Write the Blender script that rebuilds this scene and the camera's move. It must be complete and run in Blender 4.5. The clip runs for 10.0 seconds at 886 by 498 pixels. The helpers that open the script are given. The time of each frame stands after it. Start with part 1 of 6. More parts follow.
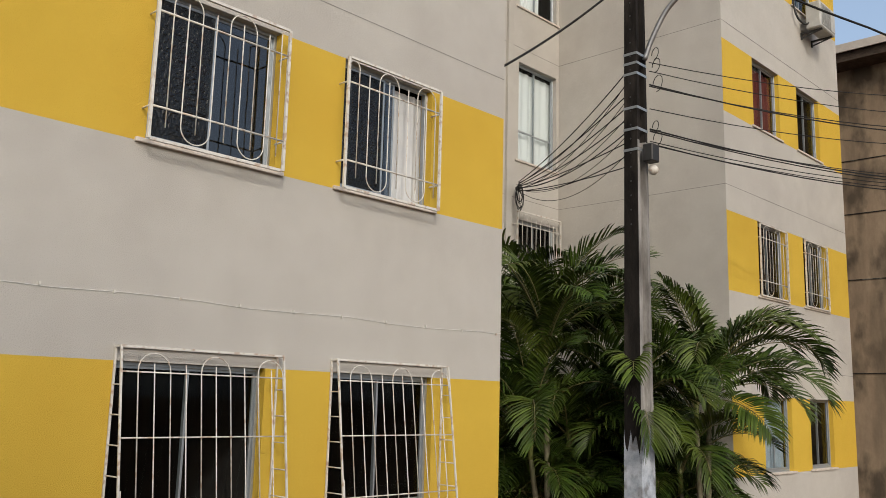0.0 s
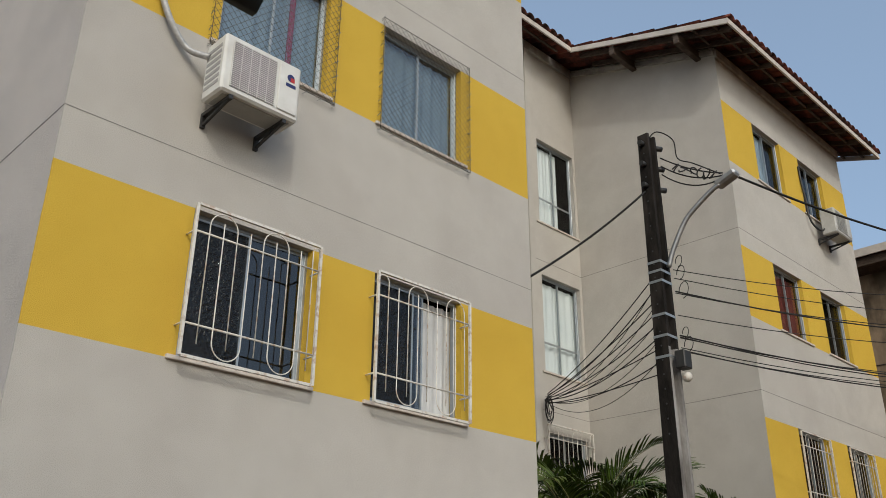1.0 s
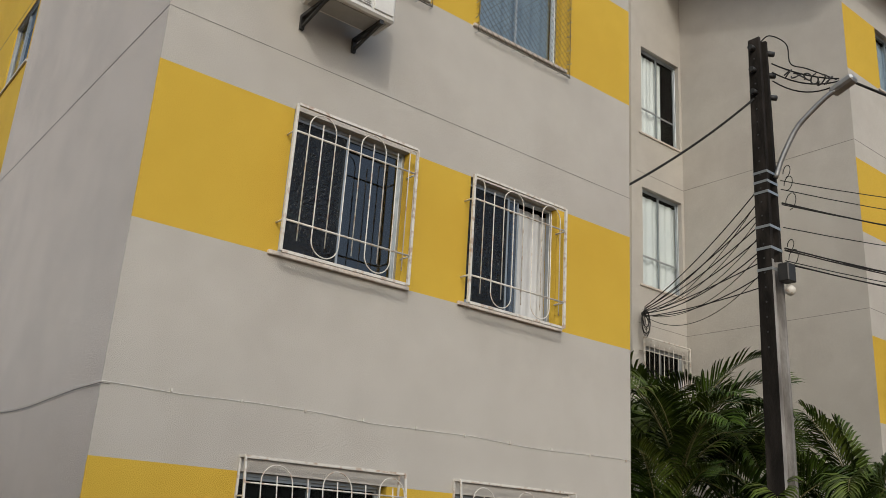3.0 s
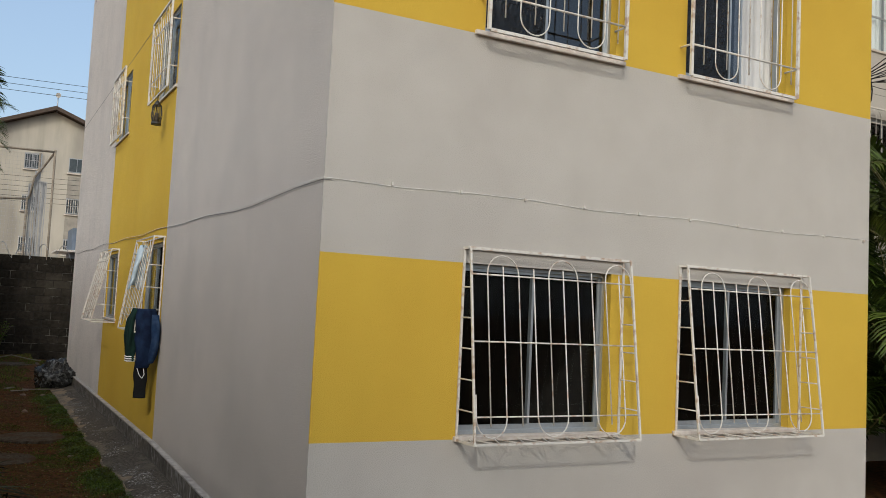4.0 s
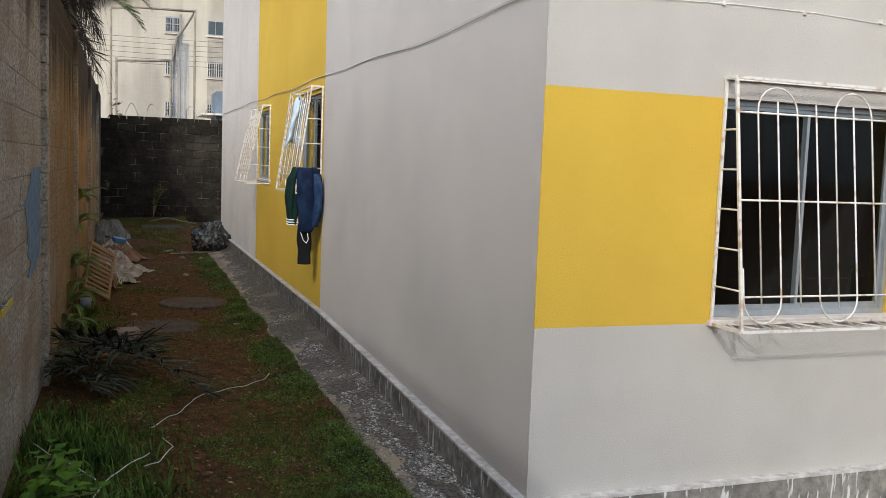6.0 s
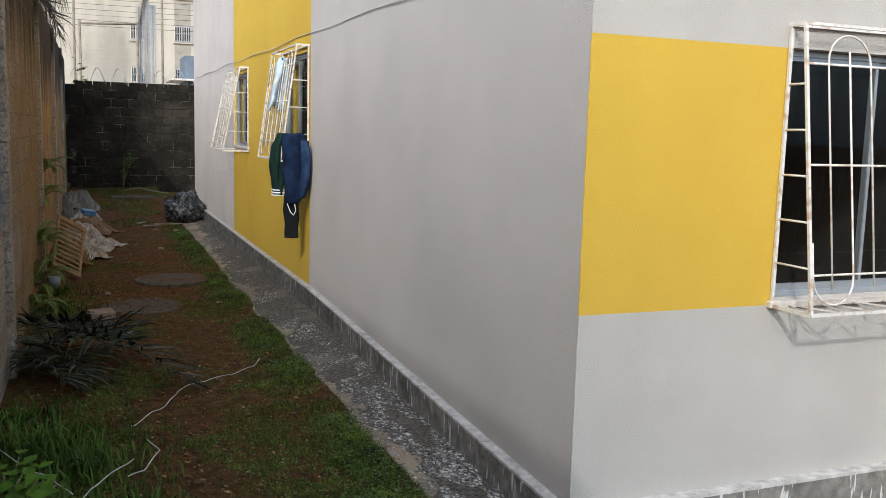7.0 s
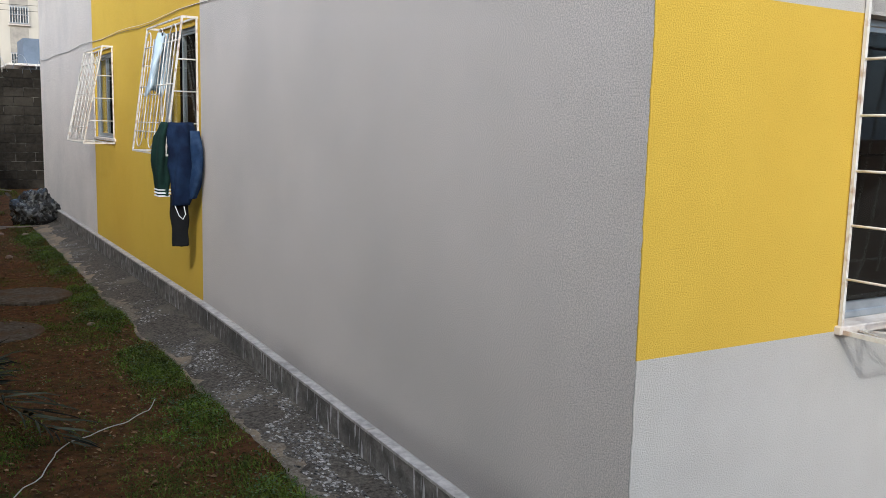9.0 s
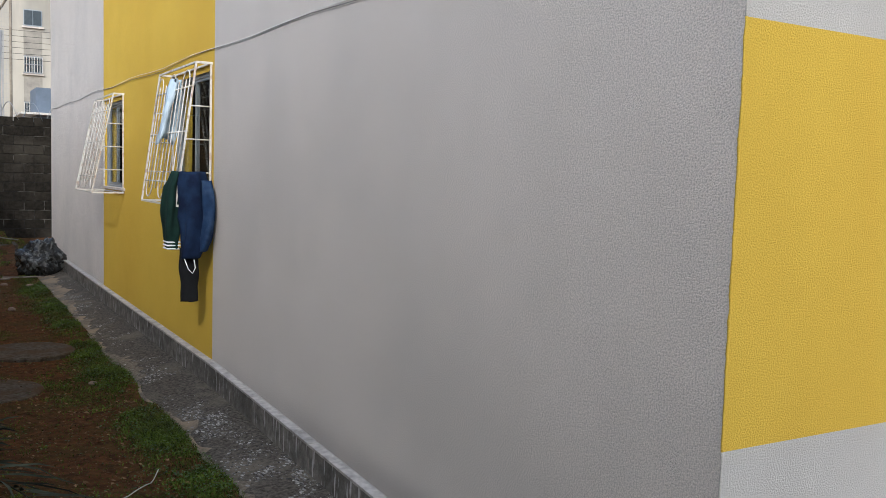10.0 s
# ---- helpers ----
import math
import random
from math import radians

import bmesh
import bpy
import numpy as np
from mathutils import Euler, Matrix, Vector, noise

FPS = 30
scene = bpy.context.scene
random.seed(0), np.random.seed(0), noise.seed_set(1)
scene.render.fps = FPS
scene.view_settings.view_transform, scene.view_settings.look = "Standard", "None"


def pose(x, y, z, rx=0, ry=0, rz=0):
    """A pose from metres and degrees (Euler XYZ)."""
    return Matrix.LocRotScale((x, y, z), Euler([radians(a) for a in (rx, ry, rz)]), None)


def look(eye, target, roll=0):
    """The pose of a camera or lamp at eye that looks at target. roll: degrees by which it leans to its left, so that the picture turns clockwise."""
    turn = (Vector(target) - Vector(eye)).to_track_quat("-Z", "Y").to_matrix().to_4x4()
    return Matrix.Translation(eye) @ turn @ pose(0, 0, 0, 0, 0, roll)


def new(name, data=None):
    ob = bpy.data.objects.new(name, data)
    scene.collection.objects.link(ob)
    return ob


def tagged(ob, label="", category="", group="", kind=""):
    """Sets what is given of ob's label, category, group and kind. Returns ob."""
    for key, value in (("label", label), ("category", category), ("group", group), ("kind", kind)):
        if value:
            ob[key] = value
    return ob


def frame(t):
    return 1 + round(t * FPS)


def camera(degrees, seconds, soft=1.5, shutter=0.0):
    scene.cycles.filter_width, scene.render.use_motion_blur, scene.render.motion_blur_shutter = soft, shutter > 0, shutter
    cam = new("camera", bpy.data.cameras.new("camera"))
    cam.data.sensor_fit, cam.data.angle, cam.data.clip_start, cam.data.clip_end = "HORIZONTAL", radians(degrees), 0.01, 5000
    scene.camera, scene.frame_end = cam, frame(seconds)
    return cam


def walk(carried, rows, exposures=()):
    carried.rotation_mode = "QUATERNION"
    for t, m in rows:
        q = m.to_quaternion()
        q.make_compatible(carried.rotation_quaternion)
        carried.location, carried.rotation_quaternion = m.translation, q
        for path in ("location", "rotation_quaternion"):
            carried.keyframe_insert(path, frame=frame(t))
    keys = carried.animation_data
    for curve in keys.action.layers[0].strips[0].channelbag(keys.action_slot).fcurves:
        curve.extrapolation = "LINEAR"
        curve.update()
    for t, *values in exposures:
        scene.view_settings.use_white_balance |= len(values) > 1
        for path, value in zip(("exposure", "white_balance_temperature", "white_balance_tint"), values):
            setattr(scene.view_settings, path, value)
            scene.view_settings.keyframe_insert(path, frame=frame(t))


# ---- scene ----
cam = camera(53.2, 10.0, soft=0.5)
PATH = [
    (0, (-1.821, -5.731, 1.924), (-0.398, -4.368, 2.266), 1.5),
    (0.5, (-1.797, -5.629, 1.952), (-0.415, -4.26, 2.416), 0.9),
    (1, (-1.796, -5.599, 1.907), (-0.512, -4.294, 2.713), 0.5),
    (1.5, (-1.811, -5.629, 1.906), (-0.604, -4.362, 2.875), 0.8),
    (2, (-1.809, -5.635, 1.883), (-0.619, -4.367, 2.87), 1.4),
    (2.5, (-1.791, -5.611, 1.876), (-0.608, -4.318, 2.84), 3.3),
    (3, (-1.753, -5.604, 1.79), (-0.586, -4.104, 2.415), 3.7),
    (3.1, (-1.709, -5.607, 1.786), (-0.607, -4.039, 2.358), 4.4),
    (3.2, (-1.674, -5.59, 1.791), (-0.635, -3.962, 2.31), 4.4),
    (4.3, (-1.871, -4.854, 1.816), (-0.935, -3.088, 1.875), 3.2),
    (4.5, (-1.871, -4.753, 1.817), (-0.922, -2.992, 1.84), 3.2),
    (5, (-1.81, -4.443, 1.777), (-1.047, -2.596, 1.724), 3.0),
    (5.5, (-1.77, -4.053, 1.729), (-1.196, -2.141, 1.6), 2.9),
    (6, (-1.832, -3.763, 1.745), (-1.157, -1.889, 1.563), 2.1),
    (7.5, (-1.859, -2.792, 1.723), (-1.121, -0.954, 1.447), 1.7),
    (8, (-1.851, -2.462, 1.71), (-1.103, -0.628, 1.429), 1.9),
    (8.5, (-1.829, -2.192, 1.676), (-1.06, -0.367, 1.399), 2.1),
    (9, (-1.916, -2.006, 1.712), (-0.9, -0.305, 1.44), 1.4),
    (9.5, (-1.889, -1.814, 1.685), (-0.872, -0.107, 1.46), 1.8),
    (10, (-1.829, -1.618, 1.71), (-0.823, 0.104, 1.55), 1.7),
]
EXPOSURE = [(0, -0.05, 6450, 8), (0.5, -0.21, 6350, 6), (1.0, -0.25, 6200, 5), (1.5, -0.10, 6080, 4), (2.0, -0.13, 6080, 4), (3.0, -0.25, 6360, 6.5), (4.5, 0.06, 6160, 6), (5.5, 0.52, 6040, 6.5), (6.2, 0.58, 6000, 6.5), (7.5, 0.80, 5800, 6.5), (9.0, 0.70, 5720, 6.5), (10.0, 0.53, 5720, 7)]
walk(cam, [(t, look(e, a, r)) for t, e, a, r in PATH], EXPOSURE)

# ---- light ----
world = bpy.data.worlds.new("sky")
scene.world = world
world.use_nodes = True
wt = world.node_tree
sky = wt.nodes.new("ShaderNodeTexSky")
sky.sky_type = 'NISHITA'
sky.sun_disc = False
sky.sun_elevation = radians(33)
sky.sun_rotation = radians(213)
sky.dust_density = 4.0
sky.air_density = 1.0
wt.links.new(sky.outputs[0], wt.nodes["Background"].inputs[0])
wt.nodes["Background"].inputs[1].default_value = 0.14
haze = wt.nodes.new("ShaderNodeBackground")
haze.inputs[0].default_value = (0.68, 0.81, 1.0, 1)
haze.inputs[1].default_value = 0.29
both = wt.nodes.new("ShaderNodeAddShader")
wt.links.new(wt.nodes["Background"].outputs[0], both.inputs[0])
wt.links.new(haze.outputs[0], both.inputs[1])
wt.links.new(both.outputs[0], wt.nodes["World Output"].inputs[0])
sun = new("sun", bpy.data.lights.new("sun", 'SUN'))
sun.data.energy = 0.86
sun.data.angle = radians(1.4)
sun.data.color = (1.0, 0.95, 0.88)
sun.matrix_basis = look((0, 0, 0), (0.37, 0.56, -0.44))

# ---- helpers for building ----


def empty(name, label, category, group="", kind="", at=(0, 0, 0)):
    ob = new(name)
    ob.empty_display_size = 0.1
    ob.location = at
    return tagged(ob, label, category, group, kind)


def part(name, bm, material, parent=None, label="", smooth=False):
    """Links a bmesh as one mesh object, under a thing or a part."""
    me = bpy.data.meshes.new(name)
    if smooth:
        for f in bm.faces:
            f.smooth = True
    bm.to_mesh(me)
    bm.free()
    for m in (material if isinstance(material, (list, tuple)) else [material]):
        me.materials.append(m)
    ob = new(name, me)
    if parent:
        ob.parent = parent
    if label:
        ob["label"] = label
    return ob


def box(bm, x0, x1, y0, y1, z0, z1, bevel=0.0, mi=0):
    v = [bm.verts.new((x, y, z)) for x in (x0, x1) for y in (y0, y1) for z in (z0, z1)]
    fs = [bm.faces.new([v[i] for i in q]) for q in
          ((0, 1, 3, 2), (4, 6, 7, 5), (0, 4, 5, 1), (2, 3, 7, 6), (0, 2, 6, 4), (1, 5, 7, 3))]
    for f in fs:
        f.material_index = mi
    if bevel:
        es = list({e for f in fs for e in f.edges})
        bmesh.ops.bevel(bm, geom=es, offset=bevel, segments=1, affect='EDGES')
    return v


def thicken(bm, t):
    bm.normal_update()
    bmesh.ops.solidify(bm, geom=bm.faces[:], thickness=t)


def bx(*a, **k):
    bm = bmesh.new()
    box(bm, *a, **k)
    return bm


def tube(bm, pts, r, sides=6, close=False, mi=0, cap=True):
    """A round bar along a line of points; r may be a list."""
    pts = [Vector(p) for p in pts]
    n = len(pts)
    rings = []
    up = None
    for i, p in enumerate(pts):
        a = pts[(i - 1) % n] if (i > 0 or close) else p
        b = pts[(i + 1) % n] if (i < n - 1 or close) else p
        d = (b - a)
        d = d.normalized() if d.length > 1e-9 else Vector((0, 0, 1))
        if up is None:
            up = d.orthogonal().normalized()
        up = (up - d * up.dot(d))
        up = up.normalized() if up.length > 1e-6 else d.orthogonal().normalized()
        w = d.cross(up)
        rr = r[i] if isinstance(r, (list, tuple)) else r
        rings.append([bm.verts.new(p + (up * math.cos(k * math.tau / sides) + w * math.sin(k * math.tau / sides)) * rr)
                      for k in range(sides)])
    m = n if close else n - 1
    for i in range(m):
        A, B = rings[i], rings[(i + 1) % n]
        for k in range(sides):
            f = bm.faces.new((A[k], A[(k + 1) % sides], B[(k + 1) % sides], B[k]))
            f.material_index = mi
            f.smooth = sides > 4
    if cap and not close and sides > 2:
        bm.faces.new(rings[0][::-1]).material_index = mi
        bm.faces.new(rings[-1]).material_index = mi


def tb(pts, r, sides=6, close=False):
    bm = bmesh.new()
    tube(bm, pts, r, sides, close)
    return bm


def sag(a, b, drop, n=14):
    a, b = Vector(a), Vector(b)
    return [a.lerp(b, i / n) - Vector((0, 0, drop * 4 * (i / n) * (1 - i / n))) for i in range(n + 1)]


def smooth(pts, n=6):
    """A rounded line through the points."""
    pts = [Vector(p) for p in pts]
    q = [pts[0] * 2 - pts[1], *pts, pts[-1] * 2 - pts[-2]]
    out = []
    for a, b, c, d in zip(q, q[1:], q[2:], q[3:]):
        for k in range(n):
            t = k / n
            out.append((b * 2 + (c - a) * t + (a * 2 - b * 5 + c * 4 - d) * t * t + (b * 3 - a - c * 3 + d) * t ** 3) * 0.5)
    return out + [pts[-1]]


# ---- materials ----


def material(name, c1, c2=None, scale=4.0, rough=0.7, bump=0.0, bscale=60.0, metal=0.0, big=None, bigscale=0.7,
             spread=0.0, coord='Object', stretch=None, bdist=0.01, spec=0.5, ramp=(0.45, 0.7), bdetail=3, streak=None, brough=0.5, island=0.0, mould=None, grains=None, grain_shade=0.0):
    """Two-tone grain, a broad stain (big: colour and amount) and fine relief."""
    m = bpy.data.materials.new(name)
    m.use_nodes = True
    nt = m.node_tree
    N, L = nt.nodes, nt.links
    p = N["Principled BSDF"]
    p.inputs["Roughness"].default_value = rough
    p.inputs["Metallic"].default_value = metal
    p.inputs["Specular IOR Level"].default_value = spec if rough < 0.8 else spec * 0.3
    tc = N.new("ShaderNodeTexCoord")
    src = N.new("ShaderNodeNewGeometry").outputs["Position"] if coord == 'World' else tc.outputs[coord]
    base_src = src
    if stretch:
        mp = N.new("ShaderNodeMapping")
        mp.inputs["Scale"].default_value = stretch
        L.new(src, mp.inputs[0])
        src = mp.outputs[0]
    c2 = c2 or tuple(v * 0.8 for v in c1)
    n1 = N.new("ShaderNodeTexNoise")
    n1.inputs["Scale"].default_value = scale
    n1.inputs["Detail"].default_value = 8
    n1.inputs["Roughness"].default_value = 0.65
    L.new(src, n1.inputs["Vector"])
    r1 = N.new("ShaderNodeValToRGB")
    r1.color_ramp.elements[0].position, r1.color_ramp.elements[1].position = 0.35, 0.65
    r1.color_ramp.elements[0].color, r1.color_ramp.elements[1].color = (*c1, 1), (*c2, 1)
    L.new(n1.outputs[0], r1.inputs[0])
    col = r1.outputs[0]
    if big:
        n2 = N.new("ShaderNodeTexNoise")
        n2.inputs["Scale"].default_value = bigscale
        n2.inputs["Detail"].default_value = 5
        L.new(src, n2.inputs["Vector"])
        r2 = N.new("ShaderNodeValToRGB")
        r2.color_ramp.elements[0].position, r2.color_ramp.elements[1].position = ramp
        r2.color_ramp.elements[0].color = (0, 0, 0, 1)
        r2.color_ramp.elements[1].color = (big[1],) * 3 + (1,)
        L.new(n2.outputs[0], r2.inputs[0])
        mx = N.new("ShaderNodeMix")
        mx.data_type = 'RGBA'
        L.new(r2.outputs[0], mx.inputs[0])
        L.new(col, mx.inputs[6])
        mx.inputs[7].default_value = (*big[0], 1)
        col = mx.outputs[2]
    if streak:
        mp2 = N.new("ShaderNodeMapping")
        mp2.inputs["Scale"].default_value = (1, 1, 0.12)
        L.new(base_src, mp2.inputs[0])
        n4 = N.new("ShaderNodeTexNoise")
        n4.inputs["Scale"].default_value = streak[2]
        n4.inputs["Detail"].default_value = 6
        L.new(mp2.outputs[0], n4.inputs["Vector"])
        r4 = N.new("ShaderNodeValToRGB")
        r4.color_ramp.elements[0].position, r4.color_ramp.elements[1].position = streak[3:] or (0.48, 0.72)
        r4.color_ramp.elements[0].color = (0, 0, 0, 1)
        r4.color_ramp.elements[1].color = (streak[1],) * 3 + (1,)
        L.new(n4.outputs[0], r4.inputs[0])
        m4 = N.new("ShaderNodeMix")
        m4.data_type = 'RGBA'
        L.new(r4.outputs[0], m4.inputs[0])
        L.new(col, m4.inputs[6])
        m4.inputs[7].default_value = (*streak[0], 1)
        col = m4.outputs[2]
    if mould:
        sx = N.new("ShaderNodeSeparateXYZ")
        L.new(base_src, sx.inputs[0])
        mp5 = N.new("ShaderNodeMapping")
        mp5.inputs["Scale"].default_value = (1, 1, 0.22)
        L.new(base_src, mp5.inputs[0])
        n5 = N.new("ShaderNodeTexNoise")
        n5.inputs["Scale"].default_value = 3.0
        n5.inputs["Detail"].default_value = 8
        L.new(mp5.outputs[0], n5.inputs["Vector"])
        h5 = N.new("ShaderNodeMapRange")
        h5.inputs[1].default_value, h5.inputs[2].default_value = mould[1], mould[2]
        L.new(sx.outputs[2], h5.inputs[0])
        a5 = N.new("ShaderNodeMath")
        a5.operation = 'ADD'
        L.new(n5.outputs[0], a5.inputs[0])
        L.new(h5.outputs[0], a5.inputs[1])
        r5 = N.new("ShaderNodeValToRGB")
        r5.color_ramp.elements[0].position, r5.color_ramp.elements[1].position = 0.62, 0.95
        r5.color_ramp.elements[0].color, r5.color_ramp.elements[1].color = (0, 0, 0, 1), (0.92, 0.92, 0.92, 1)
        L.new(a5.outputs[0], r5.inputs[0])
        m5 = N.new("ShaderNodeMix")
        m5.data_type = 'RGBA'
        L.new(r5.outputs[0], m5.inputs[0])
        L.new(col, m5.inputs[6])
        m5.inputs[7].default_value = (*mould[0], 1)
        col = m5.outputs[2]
    if spread:
        oi = N.new("ShaderNodeObjectInfo")
        hv = N.new("ShaderNodeHueSaturation")
        mr = N.new("ShaderNodeMapRange")
        mr.inputs[3].default_value, mr.inputs[4].default_value = 1 - spread, 1 + spread
        L.new(oi.outputs["Random"], mr.inputs[0])
        L.new(mr.outputs[0], hv.inputs["Value"])
        L.new(col, hv.inputs["Color"])
        col = hv.outputs[0]
    if island:
        gi = N.new("ShaderNodeNewGeometry")
        hi = N.new("ShaderNodeHueSaturation")
        mi_ = N.new("ShaderNodeMapRange")
        mi_.inputs[3].default_value, mi_.inputs[4].default_value = 1 - island, 1 + island
        L.new(gi.outputs["Random Per Island"], mi_.inputs[0])
        L.new(mi_.outputs[0], hi.inputs["Value"])
        L.new(col, hi.inputs["Color"])
        col = hi.outputs[0]
    if bump:
        n3 = N.new("ShaderNodeTexNoise")
        n3.inputs["Scale"].default_value = bscale
        n3.inputs["Detail"].default_value = bdetail
        n3.inputs["Roughness"].default_value = brough
        L.new(src, n3.inputs["Vector"])
        b = N.new("ShaderNodeBump")
        b.inputs["Strength"].default_value = bump
        b.inputs["Distance"].default_value = bdist
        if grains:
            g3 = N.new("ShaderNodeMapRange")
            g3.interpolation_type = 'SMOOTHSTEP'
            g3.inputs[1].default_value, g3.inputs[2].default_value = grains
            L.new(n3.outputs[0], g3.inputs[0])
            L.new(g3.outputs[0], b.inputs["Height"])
            # relief shading painted into the colour: darker hollows, lighter grains
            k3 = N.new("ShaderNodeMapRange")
            k3.inputs[3].default_value, k3.inputs[4].default_value = 1 - grain_shade, 1 + grain_shade
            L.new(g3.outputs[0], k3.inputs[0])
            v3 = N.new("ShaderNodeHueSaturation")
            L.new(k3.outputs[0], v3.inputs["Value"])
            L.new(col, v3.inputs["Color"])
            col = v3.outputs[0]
        else:
            L.new(n3.outputs[0], b.inputs["Height"])
        L.new(b.outputs[0], p.inputs["Normal"])
    L.new(col, p.inputs["Base Color"])
    return m


def glass(name, tint=(0.90, 0.93, 0.94), rough=0.02, wave=0.0, gloss=(0.3, 0.022), wscale=7):
    m = bpy.data.materials.new(name)
    m.use_nodes = True
    nt = m.node_tree
    N, L = nt.nodes, nt.links
    N.remove(N["Principled BSDF"])
    tr, gl, fr, mx = (N.new("ShaderNodeBsdfTransparent"), N.new("ShaderNodeBsdfGlossy"),
                      N.new("ShaderNodeLayerWeight"), N.new("ShaderNodeMixShader"))
    tr.inputs[0].default_value = (*tint, 1)
    gl.inputs["Roughness"].default_value = rough
    pw = N.new("ShaderNodeMath")
    pw.operation = 'POWER'
    pw.inputs[1].default_value = 3.0
    ad = N.new("ShaderNodeMath")
    ad.operation = 'MULTIPLY_ADD'
    ad.inputs[1].default_value, ad.inputs[2].default_value = gloss
    ad.use_clamp = True
    L.new(fr.outputs["Facing"], pw.inputs[0])
    L.new(pw.outputs[0], ad.inputs[0])
    if wave:
        tc, ns, bp = N.new("ShaderNodeTexCoord"), N.new("ShaderNodeTexNoise"), N.new("ShaderNodeBump")
        ns.inputs["Scale"].default_value = wscale
        bp.inputs["Strength"].default_value = wave
        bp.inputs["Distance"].default_value = 0.02
        L.new(tc.outputs["Object"], ns.inputs["Vector"])
        L.new(ns.outputs[0], bp.inputs["Height"])
        L.new(bp.outputs[0], gl.inputs["Normal"])
    L.new(ad.outputs[0], mx.inputs[0])
    L.new(tr.outputs[0], mx.inputs[1])
    L.new(gl.outputs[0], mx.inputs[2])
    L.new(mx.outputs[0], N["Material Output"].inputs[0])
    return m


BEIGE = material("beige_stucco", (0.56, 0.535, 0.49), (0.52, 0.495, 0.45), 2.2, 0.85, 1.0, 185, big=((0.43, 0.40, 0.37), 0.45), bigscale=0.55, bdist=0.0019, bdetail=4, brough=0.62, grains=(0.36, 0.66), grain_shade=0.07)
YELLOW = material("yellow_stucco", (0.70, 0.472, 0.066), (0.66, 0.442, 0.06), 2.0, 0.8, 1.0, 185, big=((0.58, 0.34, 0.04), 0.35), bigscale=0.6, bdist=0.0019, bdetail=4, brough=0.62, grains=(0.36, 0.66), grain_shade=0.07)
# The front's beige, lightened in colour to offset the side walls' weaker light.
SIDE = material("lightened_beige_stucco", (0.81, 0.745, 0.685), (0.765, 0.705, 0.645), 2.2, 0.85, 1.0, 165, big=((0.55, 0.52, 0.485), 0.35), bigscale=0.9, bdist=0.0055, bdetail=4, brough=0.62, grains=(0.36, 0.66), grain_shade=0.17)
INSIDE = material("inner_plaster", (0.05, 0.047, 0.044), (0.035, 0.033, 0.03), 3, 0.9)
WHITE = material("white_enamel", (0.70, 0.68, 0.63), (0.60, 0.575, 0.52), 9, 0.4, 0.1, 60, big=((0.36, 0.19, 0.09), 0.6), bigscale=18, ramp=(0.53, 0.66))
ALU = material("aluminium", (0.42, 0.45, 0.475), (0.35, 0.38, 0.40), 12, 0.35, metal=0.6)
SILL = material("sill_paint", (0.66, 0.61, 0.55), (0.52, 0.45, 0.38), 14, 0.7, 0.2, 60)
GLASS = glass("window_glass", gloss=(0.2, 0.012))
GLASS2 = glass("wavy_glass", (0.30, 0.33, 0.35), 0.05, 0.9, (0.5, 0.05), 38)
GLASS4 = glass("tinted_glass", (0.45, 0.48, 0.52), 0.02, 0.05, (0.55, 0.085))
GLASS3 = glass("upper_glass", (0.82, 0.87, 0.9), 0.02, 0.0, (0.6, 0.09))
CLOTH = material("curtain_cloth", (0.90, 0.90, 0.88), (0.85, 0.86, 0.85), 3, 0.95, 0.2, 200)
CURB = material("kerb_cement", (0.32, 0.30, 0.265), (0.15, 0.14, 0.122), 14, 0.9, 0.8, 40, big=((0.10, 0.095, 0.085), 0.6), bigscale=2.5, streak=((0.66, 0.65, 0.62), 0.9, 42.0, 0.60, 0.65))
CURBTOP = material("kerb_top", (0.66, 0.63, 0.58), (0.36, 0.34, 0.31), 14, 0.9, 0.4, 50)
APRON = material("rough_concrete", (0.33, 0.285, 0.22), (0.12, 0.10, 0.076), 45, 0.95, 1.0, 50, big=((0.42, 0.325, 0.215), 0.75), bigscale=2.6, bdist=0.02, ramp=(0.48, 0.60), bdetail=8, brough=0.65)
APRONDARK = material("worn_black_concrete", (0.205, 0.18, 0.145), (0.055, 0.048, 0.038), 45, 0.95, 1.0, 50, big=((0.25, 0.215, 0.165), 0.6), bigscale=2.2, bdist=0.02, ramp=(0.54, 0.66), bdetail=8, brough=0.65)
SOIL = material("red_soil", (0.175, 0.072, 0.026), (0.055, 0.026, 0.011), 14, 1.0, 1.0, 45, big=((0.07, 0.06, 0.016), 0.6), bigscale=2.2, bdist=0.03, bdetail=8, brough=0.65)
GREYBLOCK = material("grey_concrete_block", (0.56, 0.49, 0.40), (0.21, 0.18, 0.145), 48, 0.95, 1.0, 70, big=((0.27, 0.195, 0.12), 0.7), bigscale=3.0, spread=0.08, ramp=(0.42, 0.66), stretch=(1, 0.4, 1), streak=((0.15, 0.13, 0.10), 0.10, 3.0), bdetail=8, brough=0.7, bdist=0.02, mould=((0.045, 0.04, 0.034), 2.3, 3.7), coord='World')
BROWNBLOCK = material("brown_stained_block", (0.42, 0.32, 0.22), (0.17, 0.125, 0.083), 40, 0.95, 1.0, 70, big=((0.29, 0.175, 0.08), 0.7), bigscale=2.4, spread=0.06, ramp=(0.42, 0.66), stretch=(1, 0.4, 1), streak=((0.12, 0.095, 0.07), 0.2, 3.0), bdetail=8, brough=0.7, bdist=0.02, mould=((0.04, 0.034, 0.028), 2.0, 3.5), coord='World')
